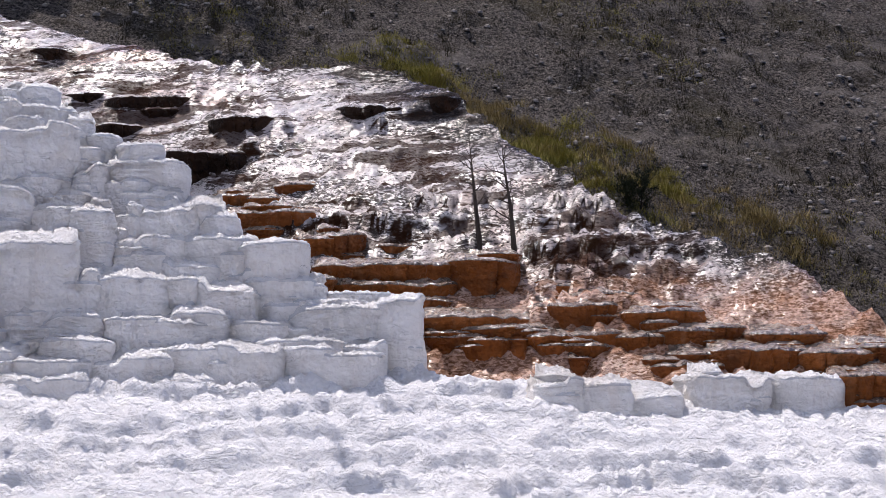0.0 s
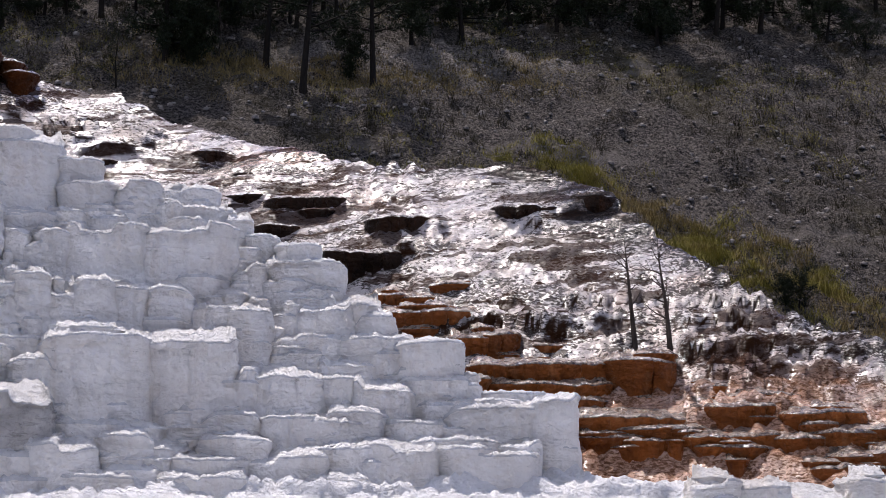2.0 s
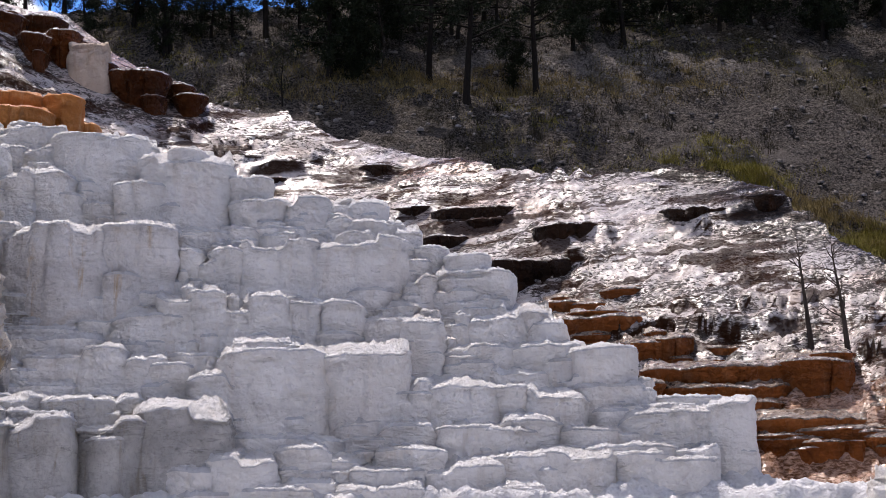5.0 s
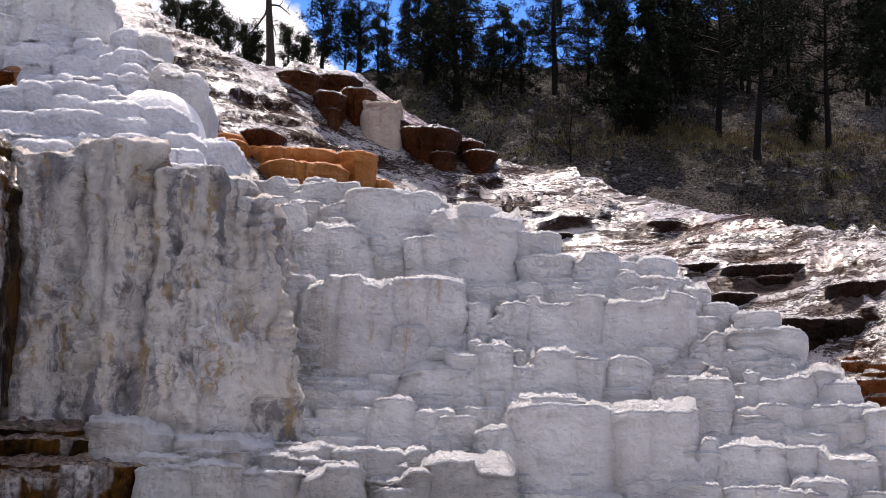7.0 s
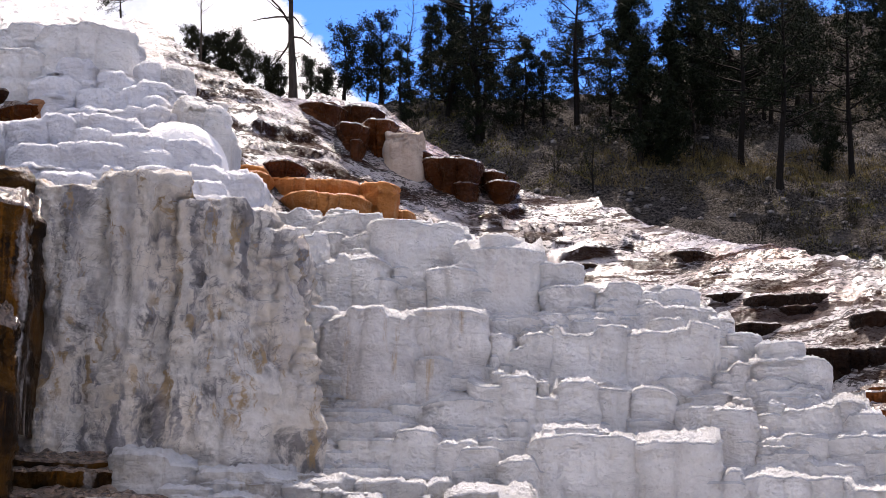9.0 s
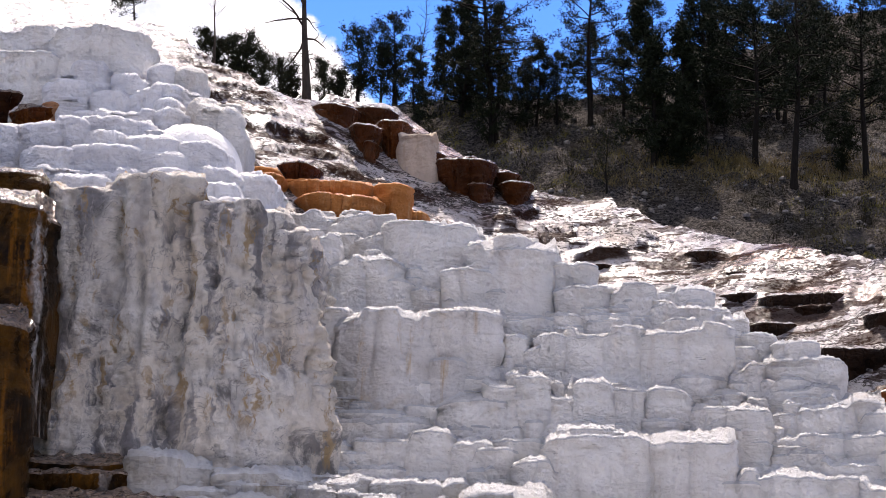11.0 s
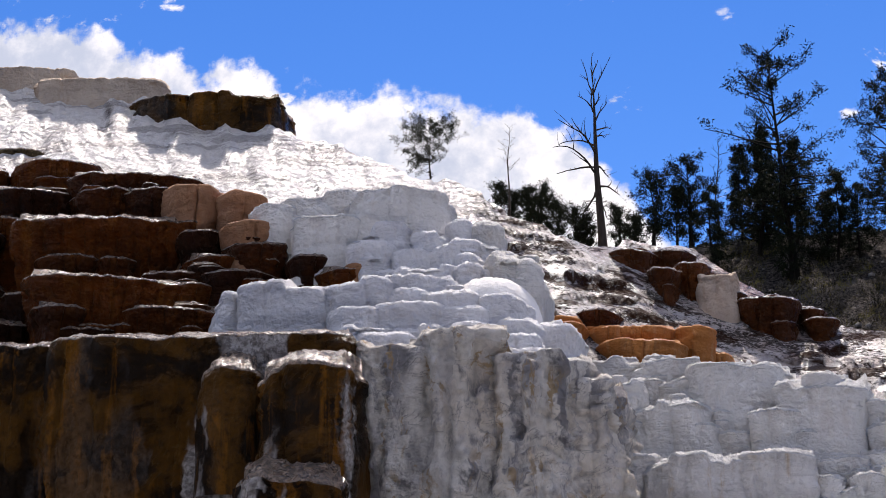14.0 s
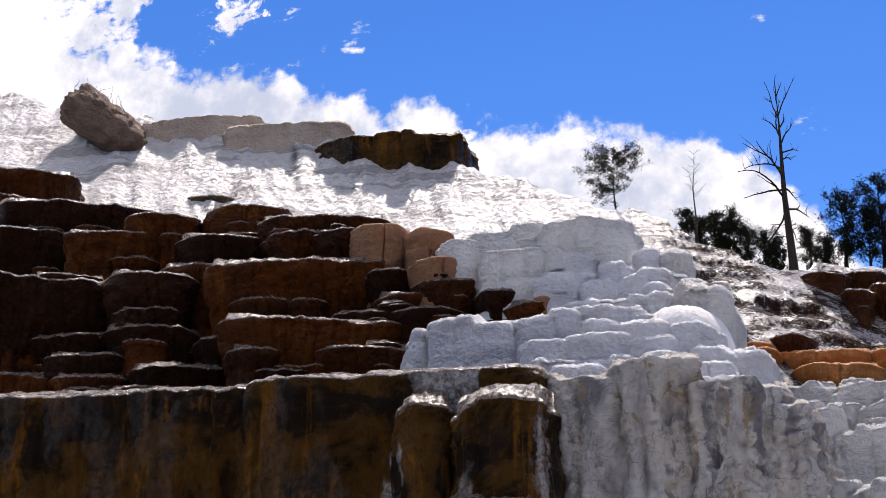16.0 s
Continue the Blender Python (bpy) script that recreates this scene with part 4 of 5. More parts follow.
blocks(white_terrace, "white", 0, [
    (7.71, 33.17, 3.52, 1.2, 1.01), (5.11, 33.66, 4.06, 1.13, 0.28), (6.1, 33.4, 3.77, 1.24, 0.45), (7.28, 33.31, 3.68, 1.21, 0.35),
    (3.85, 32.73, 3.03, 0.56, 0.85), (4.79, 32.74, 3.04, 1.5, 0.96), (5.77, 32.79, 3.1, 0.55, 0.66), (6.57, 32.7, 3, 1.14, 0.75),
    (7.67, 33.01, 3.35, 1.18, 0.46), (8.13, 33.12, 3.47, 0.87, 0.52), (7.62, 32.66, 2.96, 0.68, 0.36), (8.26, 32.82, 3.13, 1.07, 0.39),
    (9.26, 32.9, 3.23, 1.35, 0.33), (8.68, 32.33, 2.59, 1.78, 0.69), (9.8, 32.11, 2.35, 0.84, 1.19), (1.36, 32.59, 2.88, 2.02, 1.63),
])
blocks(white_terrace, "white", 0, [
    (2.97, 32.61, 2.9, 1.47, 1.7), (0.47, 32.58, 2.87, 1.38, 1.2), (-0.14, 33.59, 3.99, 1.08, 0.5), (-0.42, 33.19, 3.55, 0.48, 0.43),
    (3.74, 32.71, 3.01, 0.81, 0.89), (-0.39, 34.09, 4.55, 0.64, 1.19), (0.11, 34.05, 4.5, 0.66, 1.27), (0.66, 34.06, 4.51, 0.69, 1.04),
    (1.24, 34.08, 4.53, 0.81, 1.31), (1.9, 34.14, 4.6, 0.77, 0.95), (2.64, 34.16, 4.62, 0.9, 1.11), (3.33, 34.77, 5.3, 0.92, 0.56),
    (3.59, 34.18, 4.64, 0.95, 0.73), (3.95, 34.51, 5.01, 0.66, 0.69), (4.23, 33.77, 4.19, 0.69, 0.94), (3.95, 33.72, 4.13, 0.58, 0.61),
])
blocks(white_terrace, "white", 0, [
    (4.41, 34.2, 4.67, 0.42, 0.7), (3.58, 33.35, 3.73, 0.4, 0.98), (2.65, 34.24, 4.72, 1.19, 0.24), (-4.82, 38.65, 9.61, 1.34, 0.4),
    (-4.02, 38.44, 9.38, 0.67, 0.42), (-3.61, 38.38, 9.31, 1.12, 0.56), (-4.44, 36.78, 7.53, 0.7, 1.65), (-4.01, 37.83, 8.69, 0.78, 0.61),
    (-3.35, 37.83, 8.7, 0.86, 0.61), (-3.86, 36.72, 7.47, 0.88, 1.12), (-3.11, 36.91, 7.68, 0.88, 1.03), (-2.78, 36.73, 7.47, 0.78, 0.64),
    (-2.49, 37.3, 8.11, 0.67, 0.5), (-2.39, 37.04, 7.83, 0.43, 0.46), (-2.21, 36.73, 7.48, 0.45, 0.46), (-4.34, 36.78, 7.53, 0.59, 0.75),
])
blocks(white_terrace, "white", 0, [
    (-2.06, 37.57, 8.41, 1.82, 1.07), (-1.3, 36.67, 7.41, 0.85, 0.9), (-0.39, 36.8, 7.56, 1.78, 1.42), (-1.93, 36.73, 7.48, 0.59, 0.58),
    (-0.41, 36.16, 6.84, 0.72, 0.47), (-0.04, 36.16, 6.85, 1.22, 0.38), (-0.36, 35.36, 5.96, 0.7, 0.81), (0.1, 35.36, 5.96, 0.5, 0.67),
    (0.48, 35.37, 5.96, 0.53, 0.81), (0.89, 36.19, 6.88, 0.87, 0.42), (-2.29, 34.84, 5.38, 1.38, 0.37), (-3.21, 34.61, 5.13, 0.6, 0.25),
    (-1.97, 34.51, 5.01, 0.84, 0.36), (-3.07, 34.4, 4.89, 1.47, 0.22), (-1.12, 34.9, 5.45, 1.05, 0.42), (-0.92, 34.04, 4.49, 1.47, 1.02),
])
blocks(white_terrace, "white", 0, [
    (-2.41, 37.68, 9.42, 1.35, 0.16),
])
blocks(drip_basin, "stain", 0, [
    (-4.08, 35.11, 5.9, 0.98, 1.33), (-2.82, 34.89, 5.66, 1.76, 1.52), (-1.35, 35.07, 5.86, 1.5, 1.34), (-3.19, 34.95, 5.72, 0.71, 0.78),
    (-1.69, 34.99, 5.77, 0.94, 0.41), (-4.18, 35, 5.77, 0.66, 0.32), (-3.76, 34.98, 5.75, 0.49, 0.23),
])
blocks(low_shelf, "grey", 0, [
    (-3.48, 34.89, 5.54, 1.3, 0.24), (-3.74, 34.64, 5.27, 0.98, 0.17), (-3.82, 34.44, 5.05, 0.76, 0.21), (-3.75, 34.32, 4.91, 0.43, 0.19),
    (-2.91, 32.31, 3.23, 1.67, 0.35), (-4.05, 32.25, 3.17, 0.8, 0.35), (-1.63, 32.34, 3.27, 1.16, 0.39),
])
blocks(low_shelf, "white", 0, [
    (-3.73, 33.96, 4.62, 0.69, 0.28), (-3.99, 33.85, 4.5, 0.58, 0.28), (-2.85, 33.81, 4.46, 1.98, 0.41), (-2.69, 33.3, 3.89, 1.1, 0.61),
    (-1.84, 33.26, 3.84, 0.88, 0.79), (-3.68, 33.39, 3.99, 0.73, 0.45), (-3.22, 33.3, 3.88, 0.89, 0.35), (-2.7, 33.1, 3.67, 1.14, 0.29),
    (-3.72, 33.09, 3.66, 1.09, 0.29), (-0.99, 33.21, 3.79, 0.86, 0.66), (-0.62, 33.01, 3.68, 0.96, 0.6), (-0.12, 32.34, 2.71, 0.99, 0.72),
    (0.01, 32.15, 2.51, 0.84, 0.35), (1.11, 32.16, 2.52, 1.49, 0.38), (2.21, 32.08, 2.42, 0.88, 0.53), (2.88, 32.09, 2.43, 0.84, 0.58),
])
blocks(low_shelf, "white", 0, [
    (3.73, 32.19, 2.54, 1.3, 0.54), (4.82, 32.1, 2.45, 1.16, 0.56), (5.49, 32.11, 2.45, 1.68, 0.7), (5.92, 32.13, 2.48, 1.05, 0.7),
    (7.09, 32.22, 2.57, 1.29, 0.39), (7.91, 32.27, 2.64, 0.78, 0.31), (3.6, 31.45, 2.27, 1.17, 0.38), (-0.1, 31.42, 2.25, 0.96, 0.32),
    (0.73, 31.12, 1.91, 1.2, 0.6), (1.7, 31.3, 2.11, 1, 0.56), (2.41, 31.35, 2.17, 0.95, 0.34), (3.19, 31.13, 1.93, 1.3, 0.34),
    (-0.18, 31.03, 1.81, 0.76, 0.5), (1.84, 31.04, 1.82, 0.9, 0.36), (3.02, 30.8, 1.56, 1.57, 0.41), (-0.03, 30.75, 1.5, 1.03, 0.41),
])
blocks(low_shelf, "white", 0, [
    (1.22, 30.76, 1.51, 1.54, 0.43), (5.71, 31.28, 2.09, 1.14, 0.38), (6.48, 31.28, 2.09, 1.45, 0.43), (7.72, 31.48, 2.31, 1.58, 0.32),
    (7.84, 31.34, 2.15, 1.06, 0.33), (8.33, 31.2, 2, 1.46, 0.36), (8.93, 31.44, 2.26, 0.86, 0.34), (6.76, 31.15, 1.94, 1.05, 0.31),
    (4.58, 31.16, 1.95, 1.28, 0.37), (5.44, 30.9, 1.66, 1.28, 0.41),
])
blocks(low_shelf, "white", 1.4, [
    (11.55, 28.7, 1.5, 0.8, 0.39), (12.38, 28.7, 1.25, 0.92, 0.52), (13.41, 28.7, 1.19, 1.23, 0.53), (14.91, 28.7, 1.3, 1.34, 0.61), (16.39, 28.7, 1.28, 1.55, 0.58),
])
blocks(drip_buttress, "drip", 4, [
    (-8.36, 32.45, 3.75, 1.47, 5.47), (-7.01, 32.3, 3.79, 1.5, 5.5), (-5.5, 32.15, 3.73, 1.65, 5.11), (-4.51, 32.75, 4.17, 0.83, 4.33),
    (-4.12, 33, 4.45, 0.39, 2.29), (-9.06, 37.67, 9.43, 3.37, 1.04),
])
blocks(buttress_cap, "cap", 0, [
    (-12.66, 35.5, 10.08, 0.78, 1.14), (-11.44, 35.25, 9.98, 1.89, 1.33), (-9.94, 35.5, 10, 1.6, 1.38), (-9.77, 34.95, 10.11, 1.16, 0.46),
    (-8.71, 35.2, 10.19, 1.54, 0.45), (-8.77, 36.1, 10.84, 1.97, 0.59), (-8.66, 35.7, 10.62, 1.45, 0.46), (-7.76, 35.6, 10.56, 1.24, 0.54),
    (-7.55, 35.4, 10.15, 1.31, 0.57), (-6.82, 35.6, 9.93, 1.22, 0.88), (-7.2, 34.9, 9.54, 1.06, 0.74), (-9.4, 34.6, 9.78, 1.24, 0.29),
    (-9, 34.3, 9.46, 1.38, 0.33), (-6.41, 34.8, 9.15, 1.17, 0.62), (-6.33, 35.3, 9.73, 1.07, 0.46), (-5.86, 35, 8.94, 0.94, 0.73),
])
blocks(buttress_cap, "cap", 0, [
    (-5.89, 35.8, 9.82, 1.2, 0.34), (-5.59, 36, 9.62, 0.91, 0.63), (-6.07, 34.5, 8.73, 1.49, 0.66), (-5.37, 35.1, 8.48, 0.85, 0.96),
    (-8.35, 34.7, 9.68, 1.03, 0.38), (-6.46, 36.1, 10.18, 0.42, 0.49),
])
blocks(upper_terrace, "white", 0, [
    (-11.63, 38.5, 13.41, 2.03, 0.92), (-9.67, 38.35, 13.03, 2.21, 1.13), (-12.58, 38.2, 13.23, 1.05, 0.74), (-11.31, 37.9, 12.69, 1.5, 0.78),
])
blocks(upper_terrace, "dome", 2.4, [
    (-7.0, 35.75, 10.16, 2.08, 1.2),
])
blocks(upper_terrace, "lobe", 0, [
    (-7.63, 38.2, 12.64, 0.91, 0.84), (-6.85, 37, 11.38, 0.79, 0.79), (-6.46, 36.9, 10.84, 0.54, 1.17),
])
blocks(upper_terrace, "cap", 0, [
    (-9.75, 37.85, 12.89, 0.79, 0.37), (-10.07, 37.7, 12.72, 0.38, 0.31), (-10.06, 37.4, 12.24, 1.04, 0.43), (-9.45, 37.6, 12.41, 0.6, 0.44),
    (-8.84, 37.7, 12.55, 0.88, 0.37), (-9.95, 37.2, 11.92, 0.8, 0.43), (-9.15, 37.3, 11.99, 0.92, 0.43), (-8.47, 37.4, 12.06, 0.8, 0.43),
    (-8.04, 37.5, 12.2, 0.93, 0.43), (-8.18, 38, 12.81, 0.48, 0.44), (-7.81, 37.2, 11.79, 0.6, 0.43), (-7.38, 37.1, 11.62, 0.54, 0.49),
    (-7.36, 37.5, 12.18, 0.85, 0.37), (-8.98, 36.9, 11.61, 0.79, 0.31), (-8.33, 36.85, 11.57, 0.79, 0.31), (-9.52, 36.8, 11.6, 0.66, 0.24),
])
blocks(upper_terrace, "cap", 0, [
    (-7.72, 36.8, 11.54, 0.49, 0.31),
])
blocks(upper_terrace, "mixed", 0, [
    (-14.86, 38.85, 13.5, 1.45, 1.38), (-13.63, 38.75, 13.53, 1.01, 1.05), (-12.95, 37.7, 12.96, 1.18, 0.51), (-10.08, 37, 11.82, 0.89, 0.31),
])
blocks(rust_ledge, "rust", 0, [
    (-16.8, 37.96, 12.6, 4.36, 1.33), (-14.41, 38.18, 12.85, 1.05, 0.64), (-15.18, 36.33, 10.73, 4.56, 1.19), (-12.78, 37.62, 12.21, 1.62, 0.75),
    (-13.04, 37.28, 11.81, 1.81, 0.4), (-14.62, 37.29, 11.82, 1.48, 0.47), (-17.49, 37.72, 12.33, 1.71, 0.62), (-13.63, 37.63, 12.22, 1.61, 0.48),
    (-11.46, 37.41, 11.96, 1.21, 0.53), (-10.26, 37.14, 11.65, 1.83, 0.39), (-19.28, 39.54, 14.42, 2.56, 0.84), (-17.28, 39.31, 14.15, 1.55, 0.89),
    (-16, 39.16, 13.98, 1.51, 1.03), (-21.77, 40.37, 15.37, 1.86, 0.95), (-22.85, 39.79, 14.7, 2.71, 1.18), (-25.78, 39.94, 14.88, 2.66, 1.45),
])
blocks(rust_ledge, "rust", 0, [
    (-23.26, 37.2, 11.73, 4.28, 2.19), (-20.46, 37.56, 12.13, 2.03, 1.73), (-19.82, 38.76, 13.52, 1.58, 0.82), (-20.52, 37.26, 11.79, 1.55, 1.07),
    (-20.03, 37.21, 11.74, 2.45, 0.63), (-21.64, 36.46, 10.88, 1.69, 0.76), (-18.06, 36.73, 11.19, 1.32, 0.6), (-18.8, 36.08, 10.44, 2.34, 0.64),
    (-16.14, 35.73, 10.03, 1.8, 0.65), (-21.2, 36.14, 10.5, 1.82, 0.52), (-19.42, 35.77, 10.08, 1.9, 0.45), (-23.01, 36, 10.34, 2.33, 0.83),
    (-27.6, 42.67, 18.02, 3.07, 1.06), (-27.59, 41.86, 17.08, 1.89, 0.95), (-24.75, 41.3, 16.44, 4.49, 0.91), (-19.15, 40.59, 15.62, 2.29, 0.75),
])
blocks(rust_ledge, "rust", 0, [
    (-16.87, 39.94, 14.88, 3.28, 0.76), (-21.09, 35.85, 10.17, 1.65, 0.47), (-17.31, 35.55, 9.83, 2.11, 0.39), (-14.33, 36.12, 10.48, 2.18, 0.65),
    (-15.63, 35.96, 10.29, 1.66, 0.52), (-23.92, 36.96, 11.44, 2.59, 1.44), (-22.29, 37.11, 11.63, 2.21, 0.71),
])
blocks(olive_wall, "olive", 2.5, [
    (-11.97, 31.7, 4.08, 5.71, 5.28), (-17.83, 31.3, 4.24, 5.63, 5.11),
])
blocks(olive_wall, "apron", 1.6, [
    (-11.05, 30.9, 7.3, 0.95, 1.5), (-9.45, 30.6, 5.5, 1.6, 3.0), (-9.4, 29.7, 3.6, 1.7, 2.8),
])
blocks(travertine_shelf, "olive", 1.2, [
    (-7.98, 31, 3.45, 2.21, 0.47), (-7.82, 30.75, 3.29, 1.98, 0.44), (-7.37, 30.3, 2.46, 2.89, 0.78), (-7.87, 29.9, 2.25, 1.66, 0.8),
])
blocks(travertine_shelf, "grey", 1.2, [
    (-6.27, 31.05, 3.35, 1.31, 0.65), (-5.62, 30.7, 3.14, 1.13, 0.33), (-4.71, 31.2, 3.35, 1.87, 0.38), (-4.79, 30.6, 2.86, 1.31, 0.58), (-3.69, 30.7, 2.65, 1.04, 0.68), (-2.75, 30.9, 2.53, 1.26, 0.72), (-1.64, 31.2, 2.55, 1.1, 0.7), (-0.37, 31.4, 2.67, 1.58, 0.74), (-3.27, 31.5, 3.31, 1.13, 0.34), (-5.53, 30.3, 2.57, 0.85, 0.61), (-2.21, 31.7, 3.23, 1.15, 0.36),
])
blocks(foot_crust, "rust", 0, [
    (2.43, 30.04, 0.73, 1.04, 0.6),
])
blocks(orange_ledge, "orange", 2.4, [
    (-5.4, 47.19, 12.27, 2.79, 0.47), (-4.97, 46.2, 11.32, 2.12, 0.8), (-3.71, 47.59, 11.61, 0.96, 1.11), (-3.06, 48.16, 11.69, 0.79, 0.4),
    (-6.85, 45.93, 12.21, 0.76, 0.46), (-7.15, 46.34, 12.69, 0.92, 0.23),
])
blocks(orange_ledge, "brown", 2.2, [
    (-4.86, 51.39, 14.76, 0.76, 0.7), (-4.11, 52.02, 14.75, 1.03, 1.06), (-1.87, 51.84, 13.49, 1.69, 0.99), (-0.66, 53.08, 13.86, 0.95, 0.53),
    (-4.91, 53.1, 16.01, 1.76, 0.43), (-6.33, 47.6, 12.95, 1.1, 0.4), (-5.86, 52.1, 15.92, 1.73, 0.36), (-3.07, 51.94, 14.12, 1.02, 0.7),
    (-0.35, 52.48, 13.37, 1.03, 0.56),
])
blocks(pale_post, "post", 0, [
    (-3.27, 52.0, 14.3, 0.97, 1.1),
])
blocks(red_terrace, "red", 0, [
    (10.57, 35.1, 3.68, 3.29, 0.62), (10.55, 34.7, 3.28, 2.74, 0.62), (12.62, 34.45, 3.28, 1.72, 1.11), (9.09, 34.85, 3.68, 0.59, 0.32), (10.8, 34.3, 3.23, 2.04, 0.34), (14.16, 33.6, 3.26, 1.77, 0.28),
    (14.66, 34.2, 3.67, 1.6, 0.21), (15.5, 32.4, 3.01, 1.55, 0.28), (12.61, 32.6, 2.6, 1.41, 0.27), (11.56, 33.4, 2.98, 1.55, 0.22), (14.09, 32.9, 2.85, 1.32, 0.26),
])
blocks(red_terrace, "red", 0, [
    (8.8, 38.31, 5.08, 2.3, 0.63), (9.61, 36.95, 4.43, 1.5, 0.61),
    (9.99, 36.87, 4.49, 0.94, 0.61), (10.04, 34.56, 3, 2.14, 0.34), (11.82, 33.25, 2.68, 2.5, 0.49), (12.29, 32.76, 2.5, 2.13, 0.44),
    (14.01, 32.76, 3.01, 2.14, 0.4), (13.38, 32.06, 2.37, 2.02, 0.44), (13.53, 31.73, 2.2, 1.18, 0.38), (15.23, 31.81, 2.75, 1.77, 0.5),
    (14.62, 31.56, 2.41, 1.26, 0.33), (15.42, 31.27, 2.46, 1.57, 0.38), (16.12, 31.21, 2.62, 1.35, 0.28), (13.85, 33.59, 3.5, 1.24, 0.35),
])
blocks(red_terrace, "red", 0, [
    (14.57, 32.96, 3.3, 1.74, 0.34), (11.43, 32.99, 2.4, 1.64, 0.39), (16.42, 29.94, 1.9, 2.09, 0.56), (15.56, 30.6, 2.07, 1.55, 0.32),
    (17.54, 29.33, 1.83, 1.2, 0.53), (17.08, 30.39, 2.38, 1.47, 0.38), (17.61, 28.49, 1.31, 1.42, 0.62), (15.01, 30.35, 1.75, 1.65, 0.42),
    (18.36, 29.27, 2.04, 1.47, 0.43),
])

blocks(crest_rim, "post", 2, [
    (-27.4, 53.4, 23.96, 4.4, 0.48), (-23.9, 53.0, 23.04, 4.4, 0.58),
])
blocks(crest_rim, "rim", 2.4, [
    (-20.0, 52.4, 21.35, 5.0, 1.2),
])
blocks(crest_rim, "wetlump", 2, [
    (-24.72, 49.16, 19.45, 1.82, 0.52),
])
# shade of the flank's hollows, painted as dark-fronted low ledges
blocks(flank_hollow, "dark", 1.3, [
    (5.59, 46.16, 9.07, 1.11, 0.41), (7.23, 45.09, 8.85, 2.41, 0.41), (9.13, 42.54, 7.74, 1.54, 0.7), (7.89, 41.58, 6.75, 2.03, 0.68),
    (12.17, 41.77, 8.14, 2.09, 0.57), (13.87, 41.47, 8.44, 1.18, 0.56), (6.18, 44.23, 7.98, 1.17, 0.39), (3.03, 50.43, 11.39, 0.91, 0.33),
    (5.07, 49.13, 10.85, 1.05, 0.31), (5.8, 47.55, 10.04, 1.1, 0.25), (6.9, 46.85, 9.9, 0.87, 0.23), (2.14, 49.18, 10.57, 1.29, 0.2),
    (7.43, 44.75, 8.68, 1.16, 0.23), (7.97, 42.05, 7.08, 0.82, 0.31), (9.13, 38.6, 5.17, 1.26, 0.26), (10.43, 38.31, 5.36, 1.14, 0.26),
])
blocks(flank_hollow, "red", 1.6, [
    (9.92, 39.69, 6.05, 1.34, 0.45), (9, 39.75, 5.82, 1.06, 0.35), (8.23, 40.13, 5.84, 0.92, 0.42), (11.18, 36.71, 4.47, 1.79, 0.39),
])

# ---- leaning slab on the crest ----
def lump(radii, seed, detail=5, groove=0.0):
    bm = bmesh.new()
    bmesh.ops.create_icosphere(bm, subdivisions=detail, radius=1.0)
    co = np.array([v.co for v in bm.verts])
    faces = np.array([[v.index for v in f.verts] for f in bm.faces])
    bm.free()
    co = np.sign(co) * np.abs(co) ** 0.72
    x, y, z = co.T
    swell = 1 + (fbm(x * 1.3 + seed, y * 1.3, z * 1.3, 4, seed) - 0.5) * 0.9 + (fbm(x * 6 + seed, y * 6, z * 6, 3, seed + 3) - 0.5) * 0.22
    swell = swell + groove * np.abs(np.sin(x * 9 + 3 * vnoise(x * 2, y * 2, z, seed)))
    return co * swell[:, None] * np.array(radii), faces


def limb(points, radii, sides=7):
    """A bent, tapering round limb along points."""
    points, rings = np.asarray(points, float), []
    ways = np.gradient(points, axis=0)
    for p, w, r in zip(points, ways, radii):
        w = w / (np.linalg.norm(w) + 1e-9)
        s = np.cross(w, (0.3, 0.9, 0.2))
        s = s / np.linalg.norm(s)
        t = np.cross(w, s)
        a = np.linspace(0, 2 * math.pi, sides, endpoint=False)
        rings.append(p + r * (np.cos(a)[:, None] * s + np.sin(a)[:, None] * t))
    k = np.arange(len(points) * sides).reshape(len(points), sides)
    n_ = np.roll(k, -1, 1)
    quads = np.stack([k[:-1], n_[:-1], n_[1:], k[1:]], -1).reshape(-1, 4)
    return np.concatenate(rings), quads


def merged(pieces):
    verts, faces, base = [], [], 0
    for v, f in pieces:
        verts.append(v)
        faces.append(f + base)
        base += len(v)
    return np.concatenate(verts), np.concatenate(faces)


def twig(rnd, start, way, length, radius, bend=0.25, steps=6, sag=0.0):
    """A crooked branch: its points and radii."""
    p, w = np.array(start, float), np.array(way, float) / np.linalg.norm(way)
    pts = [p.copy()]
    for _ in range(steps):
        w = w + np.array([rnd.gauss(0, bend), rnd.gauss(0, bend), rnd.gauss(0, bend * 0.7) - sag]) * 0.5
        w = w / np.linalg.norm(w)
        p = p + w * length / steps
        pts.append(p.copy())
    return np.array(pts), radius * np.linspace(1, 0.25, steps + 1)


def spray(rnd, centres, size, blades, length, rise=0.3):
    """Needle or leaf tufts: thin blades round each centre."""
    gen = np.random.RandomState(rnd.randrange(10 ** 6))
    c = np.repeat(np.asarray(centres), blades, 0)
    c = c + gen.normal(0, size * 0.45, c.shape)
    d = gen.normal(0, 1, c.shape)
    d[:, 2] += rise
    d = d / np.linalg.norm(d, axis=1)[:, None]
    s = np.cross(d, gen.normal(0, 1, c.shape))
    s = s / (np.linalg.norm(s, axis=1)[:, None] + 1e-9)
    ln = length * gen.uniform(0.6, 1.3, (len(c), 1))
    wd = ln * 0.17
    verts = np.stack([c - s * wd, c + s * wd, c + d * ln], 1).reshape(-1, 3)
    return verts, np.arange(len(verts)).reshape(-1, 3)


